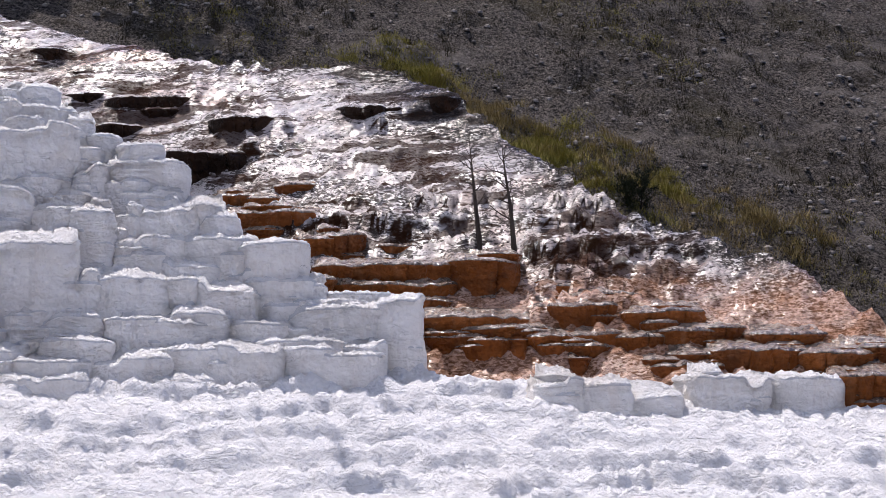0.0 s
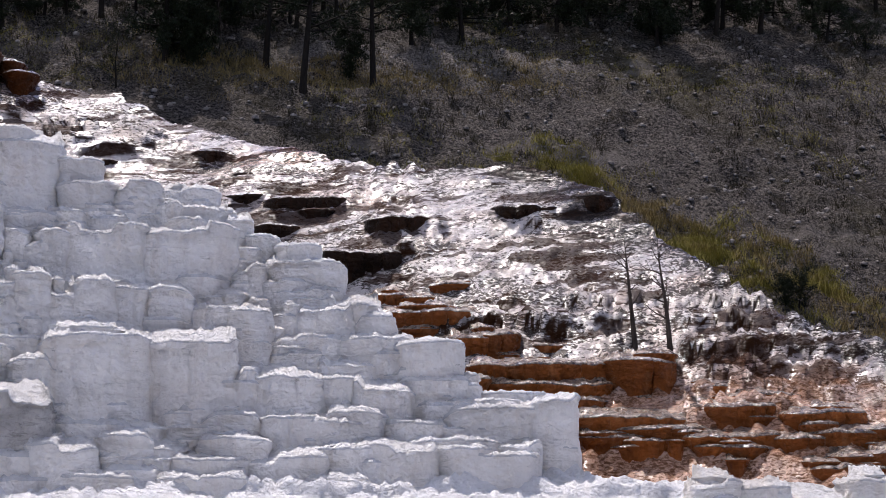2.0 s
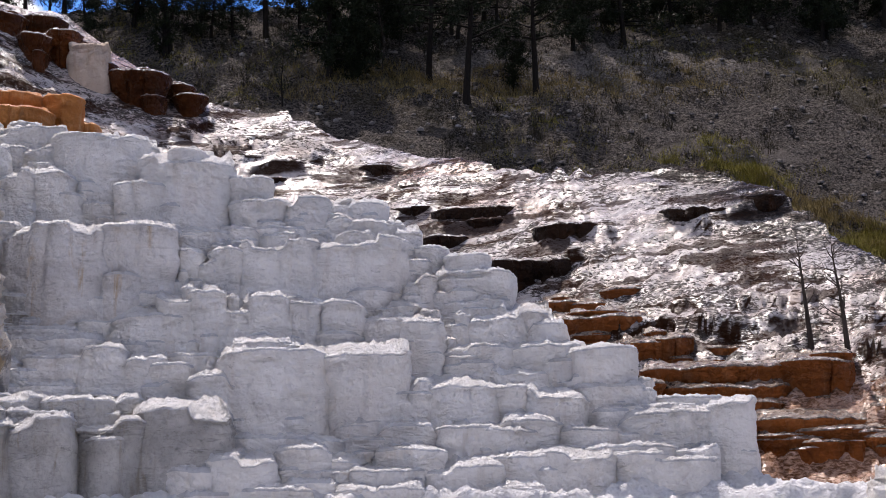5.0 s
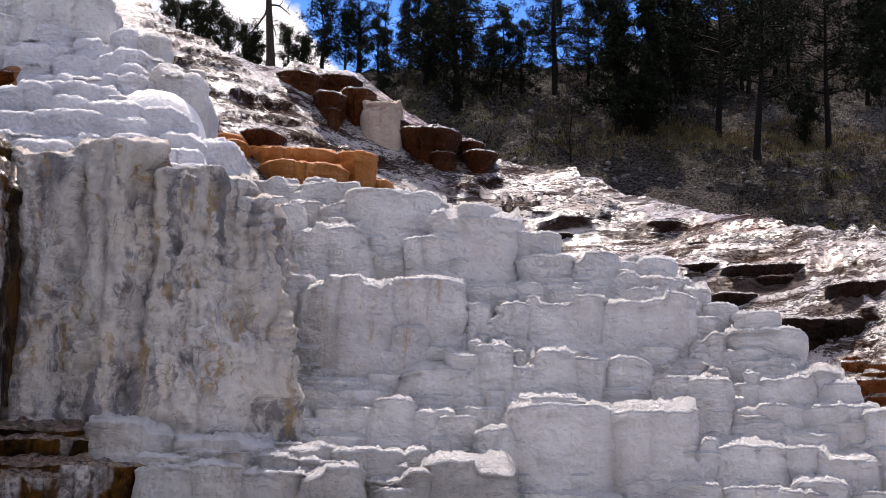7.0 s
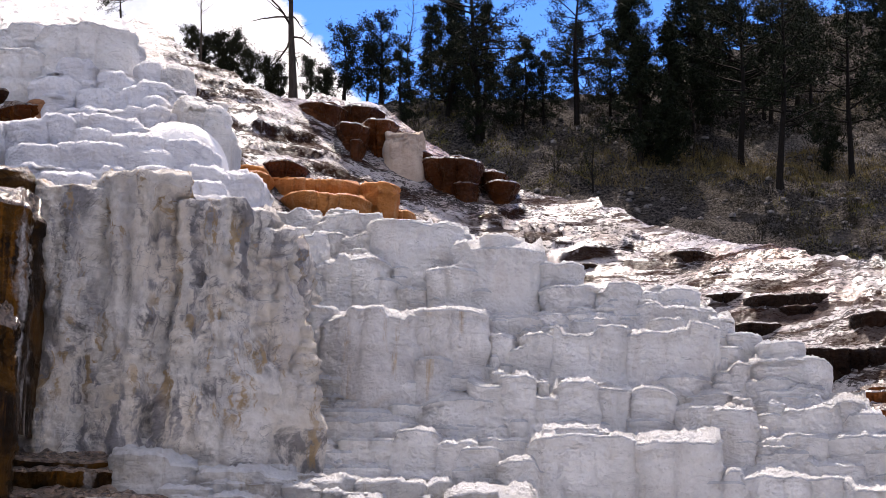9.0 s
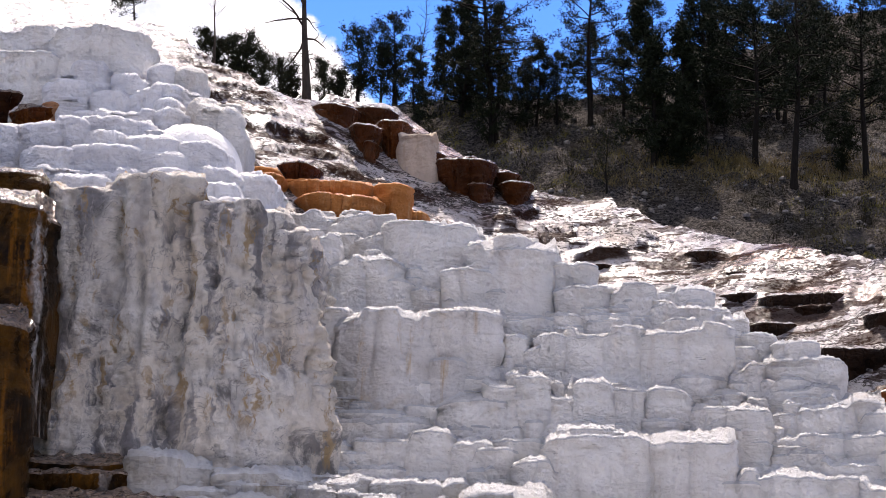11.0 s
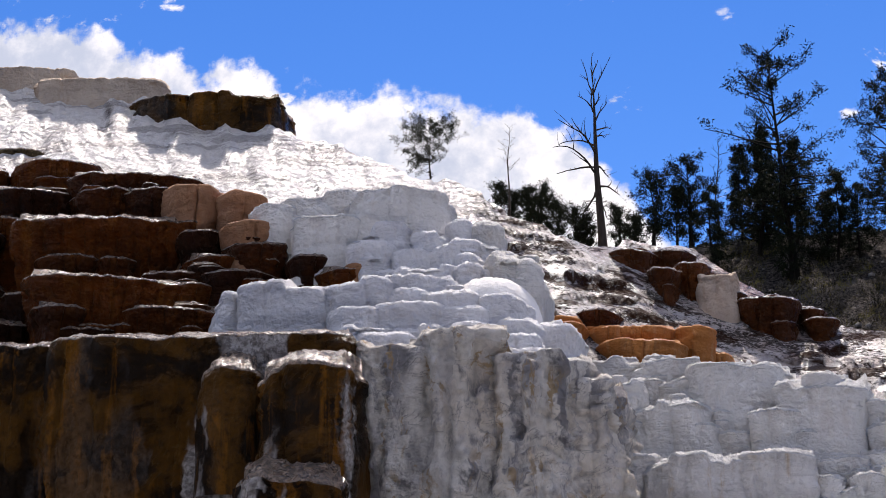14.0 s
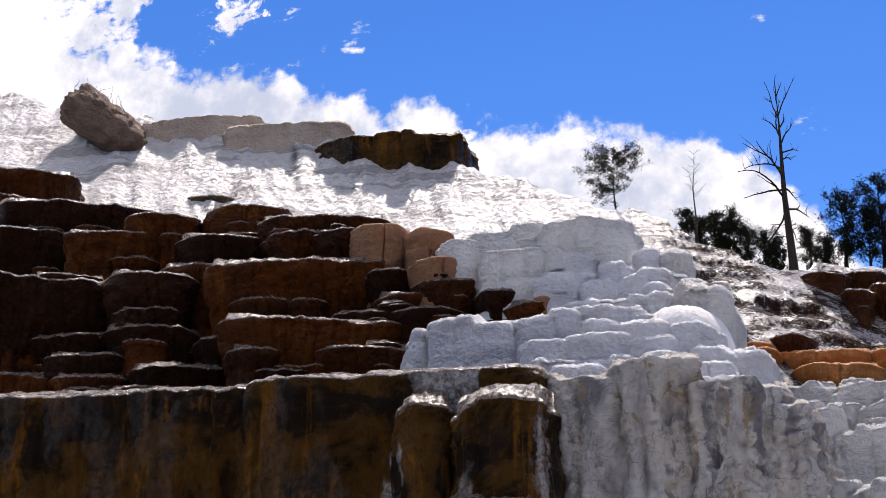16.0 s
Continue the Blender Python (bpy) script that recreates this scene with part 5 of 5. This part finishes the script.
TREE_LABELS = {
    "pine": ("pine", "tall open-crowned pine with dark needles and bare lower trunk", "tree"),
    "fir": ("conifer", "dark dense conifer on the shaded hillside", "tree"),
    "juniper": ("juniper", "dark rounded juniper bush on the slope", "bush"),
    "bare": ("bare_tree", "leafless grey deadwood tree with thin branches", "dead tree"),
    "snag": ("dead_snag", "tall dead pine snag with bare drooping branches", "dead tree"),
    "sapling": ("dead_sapling", "thin dead sapling standing in the wet flank", "dead tree"),
    "shrub": ("shrub", "thin-stemmed dark shrub with sparse leaves", "bush"),
}


def tree(kind, x, y, z, height, half, seed):
    rnd = random.Random(seed)
    name, label, category = TREE_LABELS[kind]
    ob = thing(name, label, category, "trees on the hill" if category != "bush" else "bushes on the hill", at=(x, y, z))
    lean = -0.10 if kind == "sapling" else -0.03 if kind == "snag" else rnd.uniform(-0.05, 0.05)
    dead = kind in ("bare", "snag", "sapling")
    wood = DEADWOOD if dead else BARK
    girth = {"pine": 0.017, "fir": 0.020, "juniper": 0.03, "bare": 0.013, "snag": 0.026, "sapling": 0.028, "shrub": 0.018}[kind] * height
    n_ = 12
    hs = np.linspace(-0.06, 1.0, n_) * height
    hs[0] = min(hs[0], -0.9)
    trunk = np.stack([lean * hs + (0.008 if kind == "snag" else 0.03) * height * (np.array([vnoise(h / height * 2.3, seed, 0, 1) for h in hs]) - 0.5) * 2, 0.02 * hs * rnd.uniform(-1, 1), hs], 1)
    trunk[:2, :2] = trunk[1, :2]
    widths = girth * np.clip(1.05 - np.linspace(0, 1, n_) ** 0.9, 0.06, 1.2)
    widths[0] *= 1.5

    def on_trunk(f):
        return np.array([np.interp(f * height, hs, trunk[:, c]) for c in range(3)])

    part("trunk", mesh_from("trunk", *limb(trunk, widths, 9), wood), ob)
    limbs, tips = [], []
    count = {"pine": 46, "fir": 60, "juniper": 40, "bare": 24, "snag": 20, "sapling": 14, "shrub": 22}[kind]
    low = {"pine": 0.26, "fir": 0.10, "juniper": 0.03, "bare": 0.25, "snag": 0.22, "sapling": 0.35, "shrub": 0.02}[kind]
    for i in range(count):
        f = low + (0.985 - low) * (i + rnd.random()) / count
        g = (f - low) / (1 - low)
        a = rnd.uniform(0, 2 * math.pi)
        if kind == "fir":
            reach = half * (1.08 - g) ** 0.7 * rnd.uniform(0.30, 1.35)
            rise = rnd.uniform(-0.30, 0.10)
        elif kind == "pine":
            reach = half * (0.55 + 1.0 * math.sin(math.pi * min(1, g * 0.72 + 0.22))) * rnd.uniform(0.35, 1.05) * (1.08 - 0.55 * g)
            rise = rnd.uniform(-0.15, 0.45) + 0.5 * g
        elif kind == "juniper":
            reach = half * (0.35 + 0.8 * math.sin(math.pi * (g * 0.8 + 0.15))) * rnd.uniform(0.25, 1.2)
            rise = rnd.uniform(0.1, 1.6)
        elif kind == "shrub":
            reach = half * rnd.uniform(0.5, 1.1)
            rise = rnd.uniform(0.6, 2.0)
        else:
            reach = half * (1.15 - 0.7 * g) * rnd.uniform(0.3, 1.1)
            if kind == "snag":
                reach *= 2.2
            rise = rnd.uniform(0.0, 0.5) + 2.2 * g ** 2 if kind == "snag" else rnd.uniform(0.2, 1.2)
        start = on_trunk(f)
        pts, rad = twig(rnd, start, (math.cos(a), math.sin(a), rise), reach * math.sqrt(1 + min(rise, 1.2) ** 2 * 0.5), girth * (0.30 - 0.14 * g), 0.30 if dead else 0.2, 8 if kind == "snag" else 6, 0.35 * (1 - 1.6 * g) if kind == "snag" else 0.0)
        limbs.append(limb(pts, rad, 5 if dead else 4))
        for j in range(3, len(pts)):
            if rnd.random() < (0.75 if kind != "pine" else 0.85):
                tips.append(pts[j])
        for q in range(3 if dead else 2):
            s = rnd.randrange(2, len(pts) - 1)
            way = (math.cos(a + rnd.uniform(-1.1, 1.1)), math.sin(a + rnd.uniform(-1.1, 1.1)), rise + rnd.uniform(-0.4, 0.6))
            p2, r2 = twig(rnd, pts[s], way, reach * rnd.uniform(0.25, 0.5), rad[s] * 0.7, 0.3, 4)
            limbs.append(limb(p2, r2, 4 if dead else 3))
            tips += [p2[2], p2[3], p2[4]]
    part("branchwork", mesh_from("branchwork", *merged(limbs), wood), ob)
    if not dead:
        tuft, blades, length = {"pine": (0.28, 20, 0.17), "fir": (0.42, 20, 0.27), "juniper": (0.26, 16, 0.15), "shrub": (0.16, 7, 0.09)}[kind]
        grow = max(0.45, min(1.2, height / 10.0)) if kind in ("pine", "fir") else max(0.5, min(1.3, height / 3.0))
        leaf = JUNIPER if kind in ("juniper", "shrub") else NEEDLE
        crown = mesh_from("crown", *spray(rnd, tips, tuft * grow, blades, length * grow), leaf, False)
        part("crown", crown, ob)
    return ob


for seed, (kind, x, y, z, h, w) in enumerate((
    ("pine", -2.15, 102.5, 28.21, 14.1, 3.32),
    ("pine", 3.82, 104.65, 29.38, 11.32, 2.52),
    ("fir", 7.13, 97.35, 25.18, 10.17, 1.69),
    ("fir", 8.54, 97.45, 25.42, 8.22, 1.23),
    ("fir", 0.04, 105.8, 29.81, 4.4, 1.54),
    ("fir", 1.9, 104.75, 29.47, 4.71, 1.52),
    ("fir", -5.41, 111.75, 32.99, 6.58, 1.4),
    ("fir", -3.69, 109.6, 31.96, 5.48, 1.72),
    ("juniper", -2.15, 101.85, 27.46, 6.15, 1.49),
    ("juniper", -10.98, 112, 33.26, 4.67, 1.49),
    ("juniper", -8.75, 112, 32.91, 5.91, 1.67),
    ("juniper", -9.49, 112, 33.01, 3.29, 1.67),
    ("bare", -6.58, 109.75, 31.91, 7.62, 1.63),
    ("bare", 10.34, 98.3, 25.9, 4.27, 0.93),
    ("pine", 13.03, 98.1, 25.25, 11.98, 3),
    ("pine", 14.03, 92.75, 22.92, 12.69, 2.38),
    ("pine", 18.47, 95.65, 24.04, 11.62, 1.99),
    ("juniper", 17.54, 96.9, 24.52, 2.82, 1.09),
    ("juniper", 8.48, 96.95, 24.9, 3.26, 0.78),
    ("shrub", 4.22, 93.25, 22.55, 3.5, 1.27),
    ("shrub", 2.33, 96.2, 24.39, 0.97, 0.69),
    ("fir", 39.61, 106.3, 30.26, 8.06, 1.75),
    ("fir", 53.51, 110.4, 32.26, 5.97, 2.97),
    ("fir", 30.59, 110.1, 31.87, 8.12, 2.33),
    ("fir", 36.59, 112.95, 33.77, 8.02, 2.44),
    ("juniper", 54.64, 107.25, 30.89, 1.76, 1.66),
    ("bare", 45.25, 107.15, 30.65, 2.15, 1),
    ("bare", 31.52, 105.45, 29.45, 2.39, 1.31),
    ("bare", 11.9, 104.65, 28.96, 3.16, 0.86),
    ("juniper", 31.34, 68.1, 9.09, 1.41, 1.05),
    ("juniper", 30.76, 68.25, 9.14, 1.13, 0.78),
    ("fir", 26.31, 106.2, 29.94, 9.75, 2.45),
    ("pine", 15.9, 105.9, 29.88, 8.81, 2.2),
    ("fir", 22.63, 103.35, 28.58, 7.86, 1.95),
    ("fir", 15.63, 107.05, 30.47, 7.23, 2.33),
    ("pine", 7.45, 104.6, 29.2, 8.05, 1.64),
    ("fir", 10.63, 104.25, 28.85, 9.93, 2.21),
    ("pine", 18.53, 106.95, 30.5, 7.76, 2.46),
    ("pine", 32.76, 110.5, 32.35, 9.78, 2.43),
    ("fir", 35.65, 109.4, 32.09, 9.23, 1.86),
    ("fir", 39.95, 107.1, 30.59, 9.39, 2.06),
    ("pine", 45.19, 109.9, 32.11, 11.07, 2.71),
    ("fir", 49.33, 111.75, 33.12, 10.17, 2.35),
    ("fir", 54.79, 115.75, 34.68, 11.54, 2.04),
    ("fir", -6.76, 104.2, 29.01, 5.43, 1.84),
    ("fir", -3.92, 106.65, 30.49, 8.39, 1.63),
    ("fir", -1.71, 109.2, 31.65, 7.18, 1.76),
    ("fir", 0.65, 104.7, 29.36, 5.7, 1.93),
    ("fir", 4.13, 111.7, 32.98, 5.09, 1.8),
    ("fir", 6.18, 106.7, 30.54, 5.56, 1.82),
    ("fir", 7.85, 109.75, 31.83, 4.95, 2.21),
    ("fir", 11.29, 105.85, 29.86, 7.54, 2.39),
    ("fir", 13.1, 113.35, 33.57, 9.11, 2.4),
    ("fir", 24.3, 110.5, 32.1, 9.4, 2.6),
    ("fir", 29.5, 113.0, 33.6, 9.0, 2.7),
    ("fir", 18.2, 111.5, 32.7, 8.6, 2.5),
    ("fir", 38.5, 113.5, 33.9, 9.6, 2.7),
    ("fir", 46.5, 112.0, 33.3, 8.8, 2.7),
    ("fir", 13.6, 110.0, 31.9, 8.2, 2.4),
    ("fir", 33.4, 108.5, 31.3, 8.0, 2.3),
    ("fir", 19.49, 116.1, 35, 7.14, 1.89),
    ("fir", 24.92, 117.3, 35.75, 8.82, 2.18),
    ("fir", 28.19, 116.75, 36, 9.74, 2.26),
    ("fir", 31.49, 118.8, 36.9, 5.67, 2.05),
    ("fir", 34.68, 116.1, 36.12, 5.52, 2.37),
    ("fir", 41.02, 116.5, 35.96, 9.97, 2.42),
    ("fir", 43.22, 117.25, 36.3, 5.63, 2.39),
    ("fir", 45.43, 115, 34.56, 9.19, 2.45),
    ("fir", 50.89, 121.75, 38.47, 6.92, 2.29),
    ("fir", 52.4, 116.85, 35.54, 6.19, 2.05),
    ("fir", 59.16, 120.9, 37.89, 10.67, 2.57),
    ("fir", 62.29, 120.6, 37.76, 9.71, 2.99),
    ("fir", 68.6, 127.7, 41.77, 7.29, 3.37),
    ("fir", 68.28, 119.2, 37, 7.44, 2.92),
    ("pine", -13.03, 56, 20.16, 1.97, 1.26),
    ("bare", -10.46, 57, 19.83, 2.44, 0.62),
    ("snag", -7.75, 60, 18.61, 6.54, 1),
    ("juniper", -11.01, 58, 18.94, 1.51, 0.44),
    ("juniper", -10.57, 58, 18.72, 1.32, 0.47),
    ("juniper", -10.08, 58, 18.6, 1.61, 0.51),
    ("juniper", -9.49, 58, 18.38, 1.81, 0.55),
    ("juniper", -9.03, 58, 18.26, 1.38, 0.43),
    ("juniper", -8.8, 61, 18.67, 1.59, 0.53),
    ("juniper", -8.33, 61, 18.66, 1.37, 0.45),
    ("juniper", -7.2, 61, 18.62, 1.58, 0.53),
    ("juniper", -6.69, 61, 18.6, 1.26, 0.45),
)):
    tree(kind, x, y, z, h, w, 100 + seed)
for seed, (x, y, h, w) in enumerate(((12.82, 36.13, 2.48, 0.55), (13.21, 35.02, 2.74, 0.80))):
    tree("sapling", x, y, float(flank(np.array(x), np.array(y))) - 0.05, h, w, 300 + seed)

slab = thing("leaning_slab", "leaning pale brown travertine slab with dead twigs on top", "boulder")
verts, faces = lump((1.75, 1.0, 0.78), 9, 5, 0.09)
body = part("slab", mesh_from("slab", verts, faces, MATS["slab"]), slab)
body.location, body.rotation_euler = (-30.59, 52.39, 24.28), (radians(8), radians(38), radians(8))
rnd = random.Random(12)
sticks = []
for i in range(16):
    at = np.array((-30.59, 52.39, 24.28)) + np.array([rnd.uniform(-1.3, 0.9), rnd.uniform(-0.3, 0.3), 0.0])
    at[2] += 0.75 - 0.55 * (at[0] - (-30.59, 52.39, 24.28)[0])
    sticks.append(limb(*twig(rnd, at, (rnd.uniform(-0.5, 0.5), 0.1, 1.0), rnd.uniform(0.35, 0.8), 0.014, 0.5), 4))
part("twigs", mesh_from("twigs", *merged(sticks), DEADWOOD), slab, "dry dead twigs")


# ---- grass, brush and stones ----
def tufts(name, label, spots, height, spread, blades, mat, category="grass"):
    gen = np.random.RandomState(len(name) * 7 + len(spots))
    spots = np.asarray(spots, float)
    base = np.repeat(spots[:, :2], blades, 0) + gen.normal(0, spread, (len(spots) * blades, 2))
    z = hill_height(base[:, 0], base[:, 1]) - 0.04
    scale = np.repeat(spots[:, 2], blades) * gen.uniform(0.5, 1.25, len(base)) * height
    a = gen.uniform(0, 2 * math.pi, len(base))
    tip = np.stack([base[:, 0] + np.cos(a) * scale * 0.7, base[:, 1] + np.sin(a) * scale * 0.7, z + scale], 1)
    w = np.stack([-np.sin(a), np.cos(a), 0 * a], 1) * (0.008 + 0.012 * scale)[:, None]
    foot = np.column_stack([base, z])
    verts = np.stack([foot - w, foot + w, tip], 1).reshape(-1, 3)
    return tagged(new(name, mesh_from(name, verts, np.arange(len(verts)).reshape(-1, 3), mat, False)), label, category, kind="stuff")


gen = np.random.RandomState(5)


def along(points, count, width):
    """Scattered spots along a line on the hill: x, y and size."""
    points = np.asarray(points, float)
    f = gen.uniform(0, len(points) - 1, count)
    i = np.minimum(f.astype(int), len(points) - 2)
    p = points[i] + (points[i + 1] - points[i]) * (f - i)[:, None]
    p = p + gen.normal(0, width, p.shape)
    return np.column_stack([p, gen.uniform(0.5, 1.2, count)])


band = along([(25.0, 85.0), (28.4, 81.5), (30.1, 80.0), (30.0, 76.0), (31.9, 71.4), (33.0, 70.5)], 700, 1.7)
band = band[fbm(band[:, 0] * 0.45, band[:, 1] * 0.45, 0, 3, 78) > 0.5]
tufts("green_grass", "bright green grass band along the mound edge", band, 0.42, 0.34, 110, GRASS)
tufts("pale_grass", "pale dry grass clumps beside green grass", along([(27.6, 82.3), (28.4, 81.0), (31.0, 78.0), (35.3, 67.4), (37.6, 66.8)], 150, 1.5), 0.5, 0.26, 90, STRAW)
tufts("hillside_straw", "yellow dry grass below the trees", along([(4.0, 95.0), (10.3, 97.3), (12.7, 96.2), (17.6, 96.6), (23.0, 96.0), (30.0, 99.0)], 420, 1.6), 0.4, 0.4, 40, STRAW)
spots = np.column_stack([gen.uniform(-8, 74, 9000), gen.uniform(56, 122, 9000), gen.uniform(0.25, 1.3, 9000)])
clump = fbm(spots[:, 0] * 0.12, spots[:, 1] * 0.12, 0, 3, 77)
tufts("hillside_brush", "low dark dry brush scattered over the scree", spots[clump > 0.44], 0.44, 0.17, 22, SAGE, "brush")
tufts("hillside_grass", "sparse yellow-green grass on the scree", spots[clump > 0.60] + np.array([0.7, 0.5, 0]), 0.30, 0.3, 24, GRASS)

stone_v, stone_f = lump((1, 1, 0.7), 3, 1)
count = 9000
sx, sy, ss = gen.uniform(-6, 72, count), gen.uniform(57, 118, count), 0.05 + 0.16 * gen.uniform(0, 1, count) ** 4
sz = hill_height(sx, sy)
pieces = [(stone_v * s * np.array([1, gen.uniform(0.7, 1.3), gen.uniform(0.6, 1.1)]) + (x, y, z), stone_f) for x, y, z, s in zip(sx, sy, sz, ss)]
tagged(new("scree_stones", mesh_from("scree_stones", *merged(pieces), STONE, False)), "loose grey stones on the hillside", "stones", kind="stuff")
